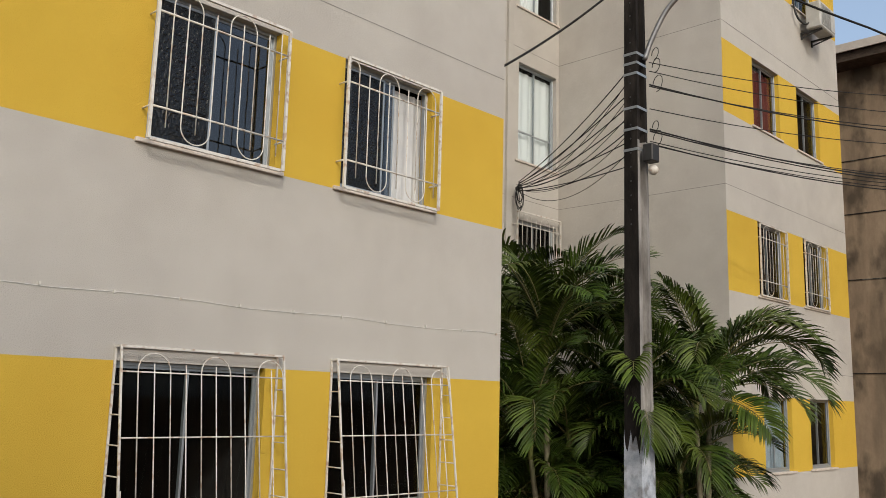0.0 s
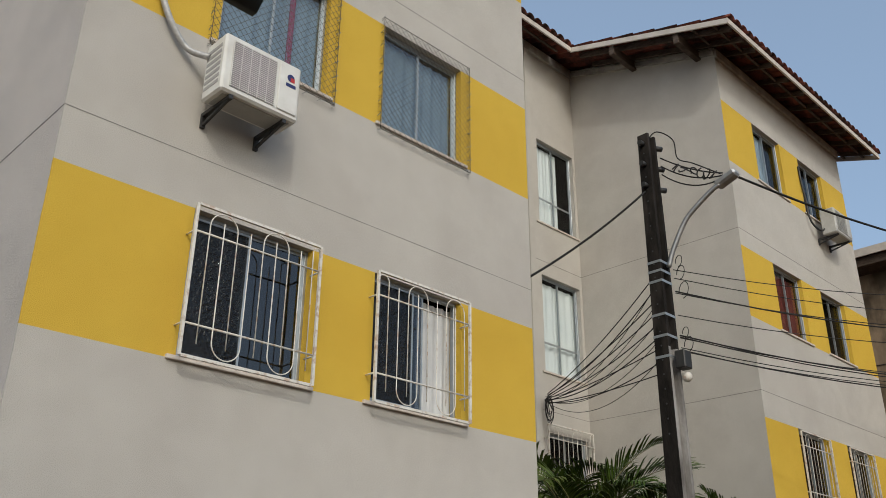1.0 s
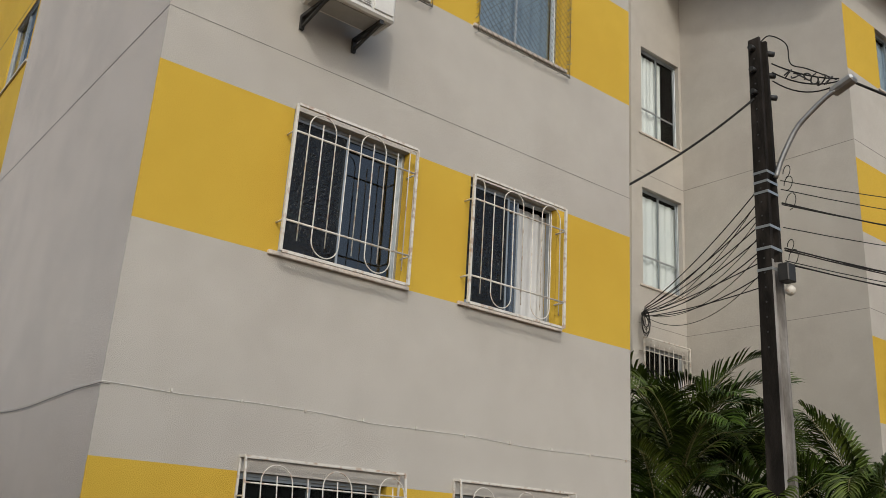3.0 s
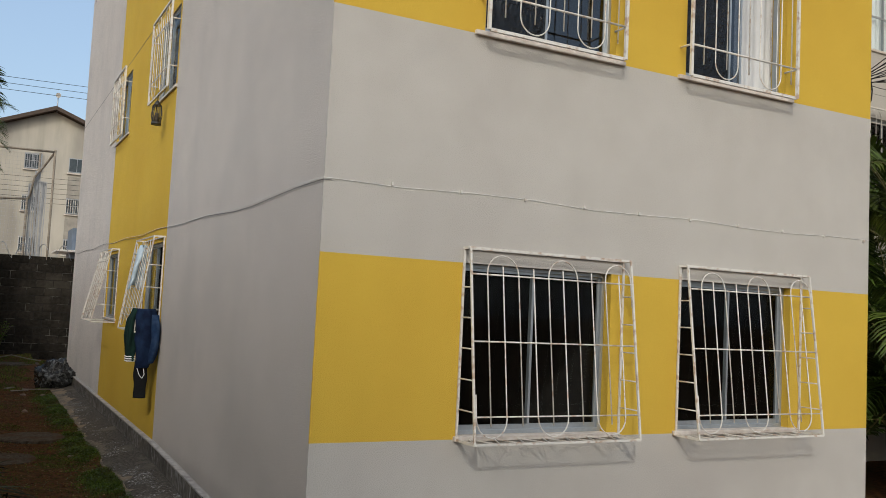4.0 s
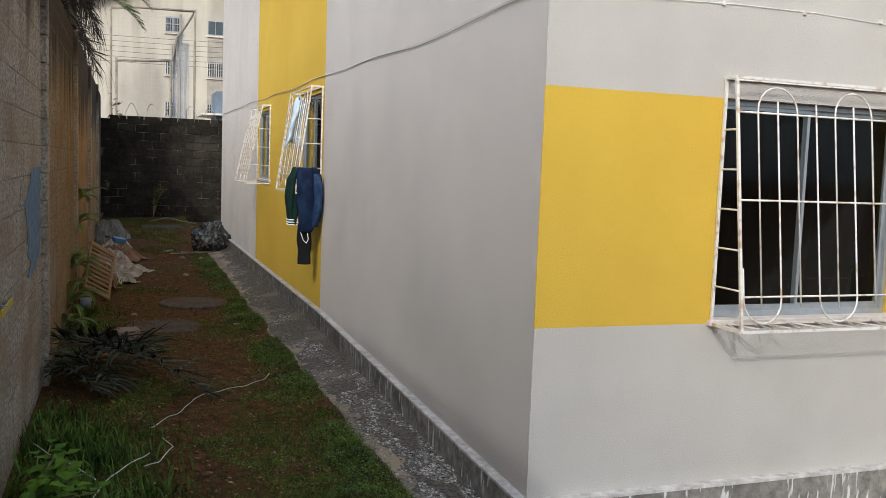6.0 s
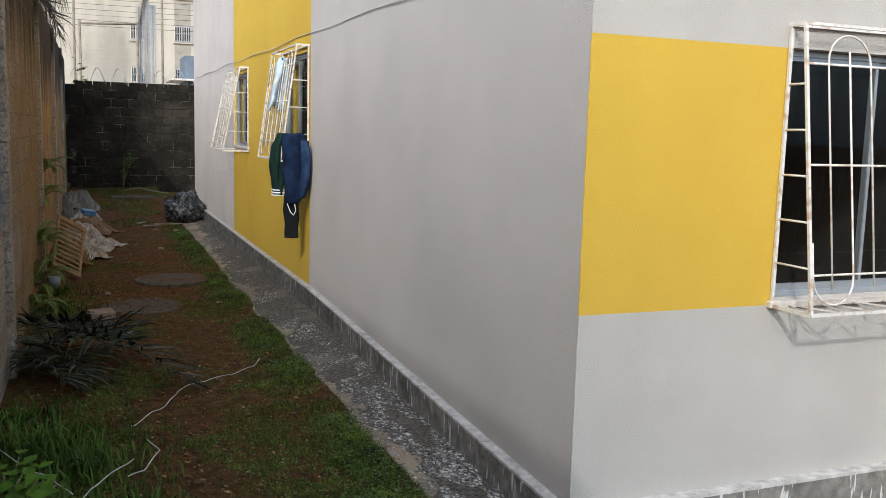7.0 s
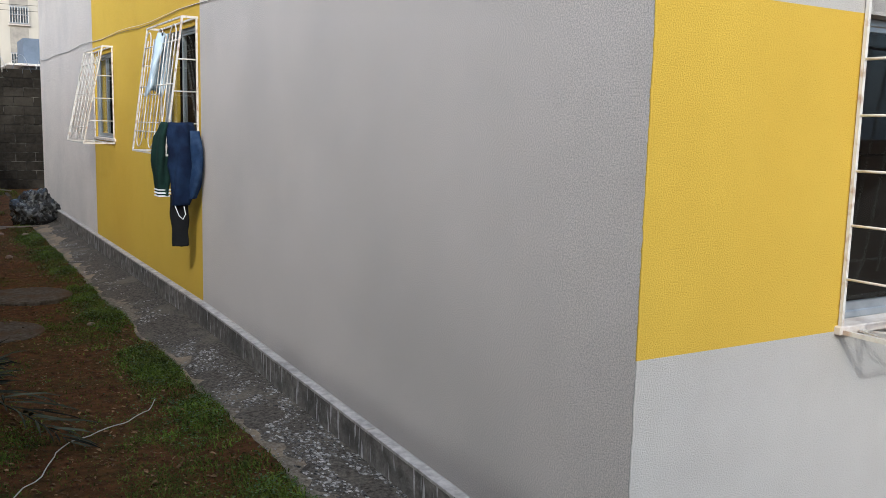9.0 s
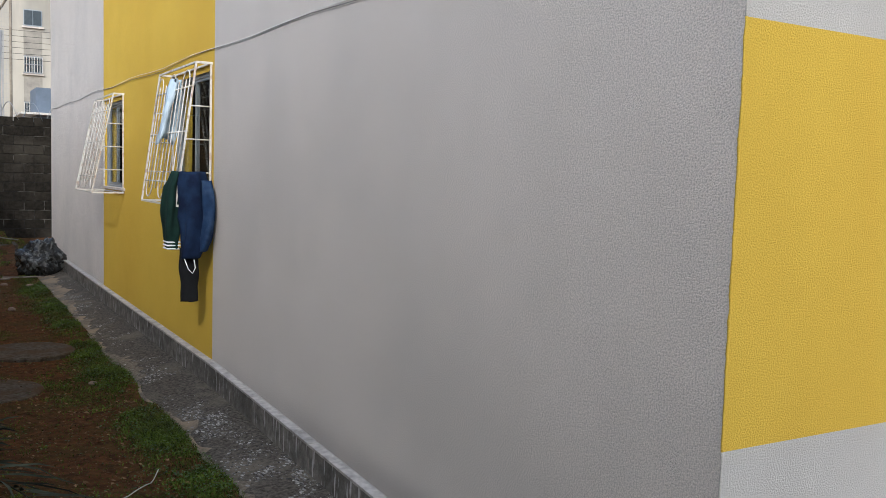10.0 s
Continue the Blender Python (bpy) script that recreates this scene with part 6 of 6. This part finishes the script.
# Pale blotches in the colour stand for sheen on the plastic's folds.
PLASTIC = material("black_plastic", (0.016, 0.017, 0.017), (0.035, 0.037, 0.038), 5, 0.22, 1.0, 24, big=((0.20, 0.21, 0.20), 0.75), bigscale=13, bdist=0.035, ramp=(0.52, 0.6), bdetail=5)
heap("rubbish_bag", -0.35, 13.05, 0.03, 0.31, 0.34, 0.31, 1, PLASTIC, "bulging black plastic rubbish bag by the wall", "rubbish bag", 5, 0.3)
RAG = material("dirty_paper", (0.33, 0.285, 0.24), (0.18, 0.14, 0.11), 6, 0.9, 0.4, 20)
BLUEP = material("blue_plastic", (0.08, 0.22, 0.42), (0.05, 0.16, 0.32), 5, 0.4)
CARD = material("wet_cardboard", (0.25, 0.16, 0.10), (0.16, 0.10, 0.065), 5, 0.9)
def crumple(name, x, y, z, sx, sy, hgt, turn, seed, mat, label, n=26):
    """A crumpled sheet: a grid folded by ridged noise."""
    o = Vector((seed * 5.1, seed * 2.3, 0))
    bm = bmesh.new()
    rows_ = []
    for i in range(n + 1):
        row = []
        for j in range(n + 1):
            u, v = i / n - 0.5, j / n - 0.5
            p = Vector((u, v, 0)) * 3.2 + o
            ridge = 1 - abs(noise.noise(p)) * 2
            fine = 1 - abs(noise.noise(p * 2.7)) * 2
            top = max(0.0, 1 - 3.2 * (u * u + v * v))
            k = 1 + 0.25 * noise.noise(p * 0.8)
            row.append(bm.verts.new((u * sx * k + 0.03 * noise.noise(p * 2), v * sy * k + 0.03 * noise.noise(p * 2 + o), hgt * (0.62 * top * (0.6 + 0.4 * ridge) + 0.3 * max(0.0, fine) * (0.3 + top)))))
        rows_.append(row)
    for i in range(n):
        for j in range(n):
            bm.faces.new((rows_[i][j], rows_[i + 1][j], rows_[i + 1][j + 1], rows_[i][j + 1]))
    thicken(bm, 0.003)
    ob = part(name, bm, mat)
    ob.matrix_basis = pose(x, y, z, 0, 0, turn)
    return tagged(ob, label, "rubbish", "rubbish by the wall")


SHEET = material("pale_plastic_sheet", (0.46, 0.43, 0.38), (0.25, 0.215, 0.18), 7, 0.55, 0.5, 30, big=((0.20, 0.13, 0.08), 0.7), bigscale=5)
GREYSACK = material("grey_sack", (0.22, 0.22, 0.20), (0.11, 0.11, 0.10), 9, 0.7, 0.6, 40)
crumple("cardboard", -2.14, 8.7, 0.02, 0.42, 0.7, 0.34, 10, 7, CARD, "brown torn cardboard heaped behind a slatted panel")
crumple("plastic_sheet", -1.96, 9.3, 0.0, 0.42, 0.6, 0.2, 30, 2, SHEET, "crumpled pale plastic sheet on the soil")
crumple("plastic_sheet", -1.80, 10.2, 0.0, 0.5, 0.9, 0.16, -20, 3, SHEET, "crumpled pale plastic sheet on the soil")
crumple("sack", -2.05, 10.8, 0.0, 0.6, 0.9, 0.34, 15, 4, SHEET, "pale torn sack thrown by the wall")
crumple("cardboard", -1.95, 12.2, 0.0, 0.6, 0.9, 0.28, 60, 5, CARD, "brown wet cardboard against the wall")
crumple("sack", -2.16, 13.4, 0.0, 0.45, 0.8, 0.34, 35, 8, GREYSACK, "dark grey rubble sack stacked by the wall")
crumple("sack", -2.14, 15.2, 0.05, 0.5, 0.8, 0.5, 75, 9, GREYSACK, "dark grey rubble sack stacked by the wall")
crumple("plastic_sheet", -1.98, 12.6, 0.12, 0.5, 0.6, 0.22, 5, 6, SHEET, "white torn sheet under a blue carton")
ob = part("carton", bx(-0.10, 0.10, -0.08, 0.08, 0, 0.08, bevel=0.008), BLUEP)
ob.matrix_basis = pose(-1.95, 12.5, 0.26, 8, 10, 20)
tagged(ob, "blue and white carton on the rubbish", "carton")
ob = part("bucket", tb([(0, 0, 0), (0, 0, 0.12)], [0.05, 0.065], 16), material("grey_blue_plastic", (0.22, 0.26, 0.30), (0.14, 0.17, 0.20), 5, 0.5))
ob.location = (-2.26, 7.0, 0.0)
tagged(ob, "pale blue plastic bucket by the wall", "bucket")
for i, (x, y, a) in enumerate(((-0.95, 12.6, 20), (-0.75, 12.75, -15), (-0.5, 12.55, 5), (-1.1, 12.9, 60))):
    ob = part("plank", bx(-0.15, 0.15, -0.03, 0.03, 0, 0.015, bevel=0.003), RAG)
    ob.matrix_basis = pose(x, y, ground_z(x, y) + 0.015, 0, 0, a)
    tagged(ob, "broken pale board lying on the soil", "plank", "boards near the rubbish bag")
tagged(part("branch", tb([(-1.3, 18.3, 0.24), (-0.9, 18.1, 0.34), (-0.5, 17.9, 0.26), (-0.3, 17.6, 0.25)], 0.014, 5), GREYLEAF), "pale dry branch on the ground", "branch")

# hazard tape and paint on the boundary wall
TAPEY = material("yellow_tape", (0.50, 0.38, 0.03), (0.36, 0.27, 0.03), 9, 0.5)
g = empty("hazard_tape", "torn black and yellow hazard tape hanging from a nail", "tape")
P0 = [(0.90, 0.965), (0.68, 0.90), (0.49, 0.82), (0.34, 0.74), (0.16, 0.68), (0.02, 0.58), (-0.07, 0.46), (-0.09, 0.33), (-0.12, 0.18), (-0.16, 0.03)]


def tape_at(s):
    k = min(len(P0) - 2, int(s))
    (ya, za), (yb_, zb) = P0[k], P0[k + 1]
    q = s - k
    w = 0.010 if s < 1.6 else 0.010 + 0.026 * min(1.0, (s - 1.6) / 2.2)
    return Vector((LX + 0.012 + 0.02 * min(1.0, s / 2) + 0.008 * math.sin(s * 1.7), ya + (yb_ - ya) * q - 0.06 + 0.012 * s, za + (zb - za) * q)), Vector((0.75, -0.6, 0.25 * math.sin(s * 1.3))).normalized() * w


for i in range(13):
    bm = bmesh.new()
    (a, wa), (b, wb) = tape_at(i * 0.69), tape_at(i * 0.69 + 0.69)
    slant = (b - a) * 0.35
    bm.faces.new([bm.verts.new(q) for q in (a - wa, a + wa + slant, b + wb + slant, b - wb)])
    thicken(bm, 0.001)
    part("tape_stripe", bm, TAPEY if i % 2 == 0 else BLACK, g)
part("tape_stripe", bx(LX + 0.026, LX + 0.034, 0.86, 1.30, 0.955, 0.99), TAPEY, g)
part("nail", tb([(LX - 0.01, 0.95, 1.0), (LX + 0.05, 0.95, 1.0)], 0.004, 5), STEEL, g)
PALEBLUE = material("blue_wall_paint", (0.16, 0.235, 0.32), (0.10, 0.15, 0.20), 20, 0.9, 0.5, 40)
bm = bmesh.new()
edge = [(2.45 - 0.006 * k + 0.30 * noise.noise(Vector((k * 1.7, 0.3, 0))) + 0.5 * max(0.0, (k - 20) / 6), 0.94 + 0.027 * k) for k in range(27)]
edge += [(3.24 + 0.16 * noise.noise(Vector((k * 1.9, 4.3, 0))) - 0.45 * max(0.0, (5 - k) / 5), 0.95 + 0.027 * k) for k in range(26, -1, -1)]
bm.faces.new([bm.verts.new((LX + 0.004, y, z)) for y, z in edge])
thicken(bm, 0.001)
tagged(part("paint_patch", bm, PALEBLUE), "faded blue paint patch on the block wall", "paint")
PALEPATCH = material("bare_mortar_patch", (0.30, 0.24, 0.19), (0.22, 0.17, 0.13), 8, 0.9, 0.5, 40)
bm = bmesh.new()
edge = [(4.45 + 0.42 * math.cos(k * math.tau / 22) * (1 + 0.3 * noise.noise(Vector((k * 0.9, 7, 0)))), 0.72 + 0.27 * math.sin(k * math.tau / 22) * (1 + 0.3 * noise.noise(Vector((k * 0.9, 2, 0))))) for k in range(22)]
bm.faces.new([bm.verts.new((LX + 0.004, y, z)) for y, z in edge])
thicken(bm, 0.001)
tagged(part("mortar_patch", bm, PALEPATCH), "pale bare mortar patch on the block wall", "mortar")

# ---- washing on the side grille ----


def garment(name, at, cols, rows_, shape, mat, label, thick=0.012, category="clothes", seed=0):
    """A hanging cloth: shape(u, v) gives its place; a folded sheet with depth."""
    bm = bmesh.new()
    gv = []
    for i in range(cols + 1):
        line = []
        for j in range(rows_ + 1):
            p = Vector(shape(i / cols, j / rows_))
            p += Vector((0.012 * noise.noise(p * 14 + Vector((seed, 0, 0))), 0.03 * noise.noise(p * 9 + Vector((0, seed, 0))), 0.006 * noise.noise(p * 20)))
            line.append(bm.verts.new(p))
        gv.append(line)
    for i in range(cols):
        for j in range(rows_):
            bm.faces.new((gv[i][j], gv[i + 1][j], gv[i + 1][j + 1], gv[i][j + 1])).smooth = True
    thicken(bm, thick)
    ob = part(name, bm, mat)
    return tagged(ob, label, category, "washing on the grille")


DENIM = material("blue_denim", (0.009, 0.020, 0.056), (0.005, 0.010, 0.028), 7, 0.9, 0.6, 120, big=((0.022, 0.048, 0.11), 0.6), bigscale=6)
DARKCLOTH = material("black_cloth", (0.014, 0.015, 0.017), (0.008, 0.008, 0.009), 6, 0.95, 0.3, 120)
FADED = material("worn_denim", (0.018, 0.042, 0.10), (0.009, 0.020, 0.055), 8, 0.9, 0.6, 120, big=((0.06, 0.10, 0.18), 0.55), bigscale=9)
GREENCLOTH = material("dark_green_cloth", (0.012, 0.035, 0.028), (0.008, 0.02, 0.017), 6, 0.95, 0.3, 120)
YG = S_WINS[0][0] - 0.04


def hung(name, rows_, mat, label, seed, sides=26, folds=4, amp=0.16):
    """Cloth hanging in a bundle: rows of (z, x, y, half-width in x, half-depth in y), creased along its length."""
    bm = bmesh.new()
    rings = []
    n = 22
    for j in range(n + 1):
        u = j / n * (len(rows_) - 1)
        i = min(len(rows_) - 2, int(u))
        q = [a + (b - a) * (u - i) for a, b in zip(rows_[i], rows_[i + 1])]
        ring = []
        for k in range(sides):
            a = k * math.tau / sides
            c = 1 + amp * math.sin(folds * a + seed + 0.9 * u) + 0.16 * noise.noise(Vector((math.cos(a) * 1.6 + seed, math.sin(a) * 1.6, q[0] * 9)))
            ring.append(bm.verts.new((min(-0.006, q[1] + q[3] * c * math.cos(a)), q[2] + q[4] * c * math.sin(a), q[0] + 0.012 * noise.noise(Vector((a * 2, seed, q[0] * 6))))))
        rings.append(ring)
    for a, b in zip(rings, rings[1:]):
        for k in range(sides):
            bm.faces.new((a[k], a[(k + 1) % sides], b[(k + 1) % sides], b[k])).smooth = True
    bm.faces.new(rings[0][::-1])
    bm.faces.new(rings[-1])
    return tagged(part(name, bm, mat), label, "clothes", "washing on the grille")


hung("jeans", ((1.70, -0.15, YG - 0.02, 0.085, 0.05), (1.60, -0.14, YG - 0.02, 0.105, 0.07), (1.45, -0.125, YG - 0.03, 0.115, 0.08), (1.30, -0.12, YG - 0.03, 0.115, 0.08), (1.18, -0.14, YG - 0.03, 0.095, 0.07), (1.07, -0.16, YG - 0.02, 0.07, 0.05)), DENIM, "faded blue jeans hung over a window grille", 1.0)
hung("jeans", ((1.64, -0.07, YG - 0.10, 0.035, 0.04), (1.5, -0.055, YG - 0.12, 0.045, 0.05), (1.36, -0.05, YG - 0.12, 0.043, 0.05), (1.22, -0.07, YG - 0.10, 0.04, 0.04), (1.12, -0.09, YG - 0.08, 0.03, 0.03)), FADED, "worn pale denim leg hanging in folds", 4.0, 18, 3)
hung("jacket", ((1.70, -0.24, YG + 0.08, 0.035, 0.06), (1.58, -0.27, YG + 0.10, 0.055, 0.10), (1.40, -0.28, YG + 0.11, 0.06, 0.12), (1.25, -0.275, YG + 0.11, 0.055, 0.10), (1.13, -0.27, YG + 0.10, 0.045, 0.07)), GREENCLOTH, "dark green jacket with striped cuffs hung on a grille", 2.0)
hung("trousers", ((1.14, -0.165, YG + 0.02, 0.07, 0.03), (1.0, -0.163, YG + 0.02, 0.072, 0.028), (0.86, -0.16, YG + 0.02, 0.072, 0.026), (0.745, -0.16, YG + 0.02, 0.07, 0.024)), DARKCLOTH, "black trousers hanging below other washing", 3.0, 20, 2, 0.08)
for k in range(3):
    part("cuff_stripe", bx(-0.322, -0.222, YG + 0.03, YG + 0.17, 1.128 + 0.024 * k, 1.139 + 0.024 * k, bevel=0.004), CLOTH, bpy.data.objects["jacket"])
bm = bmesh.new()
tube(bm, [(-0.22, YG - 0.05, 1.08), (-0.19, YG - 0.07, 0.99), (-0.16, YG - 0.07, 0.96), (-0.14, YG - 0.07, 1.0), (-0.15, YG - 0.07, 1.06)], 0.004, 4)
part("drawstring", bm, CLOTH, bpy.data.objects["trousers"])
BAGP = material("pale_blue_plastic", (0.55, 0.66, 0.74), (0.42, 0.54, 0.64), 6, 0.35, 0.4, 30)
garment("carrier_bag", None, 12, 16, lambda u, v: (-0.10 - u * (0.06 + 0.11 * v) + 0.015 * math.sin(u * 11 + v * 4) - 0.02 * v, 5.5 + 0.06 * v + 0.05 * math.sin(u * 7), 2.42 - v * (0.46 + 0.12 * abs(u - 0.5))), BAGP, "pale blue plastic bag hung inside a grille", 0.004, "bag", 5)

# small hanging lantern under the upper side grille
g = empty("hanging_lantern", "small dark wire lantern hung below a grille", "lantern")
lx_, ly_ = -0.11, 5.42
part("cord", tb([(lx_, ly_, 4.19), (lx_, ly_, 4.06)], 0.006, 5), BLACK, g)
part("cap", tb([(lx_, ly_, 4.03), (lx_, ly_, 4.09)], [0.055, 0.012], 10), BLACK, g)
for k in range(8):
    a = k * math.tau / 8
    part("wire_rib", tb([(lx_ + 0.05 * math.cos(a), ly_ + 0.05 * math.sin(a), 4.03), (lx_ + 0.06 * math.cos(a), ly_ + 0.06 * math.sin(a), 3.92), (lx_ + 0.045 * math.cos(a), ly_ + 0.045 * math.sin(a), 3.83)], 0.006, 4), BLACK, g)
part("base", tb([(lx_, ly_, 3.81), (lx_, ly_, 3.84)], 0.06, 10), BLACK, g)
part("filling", tb([(lx_, ly_, 3.84), (lx_, ly_, 3.95)], [0.04, 0.02], 8), OLDCON, g)
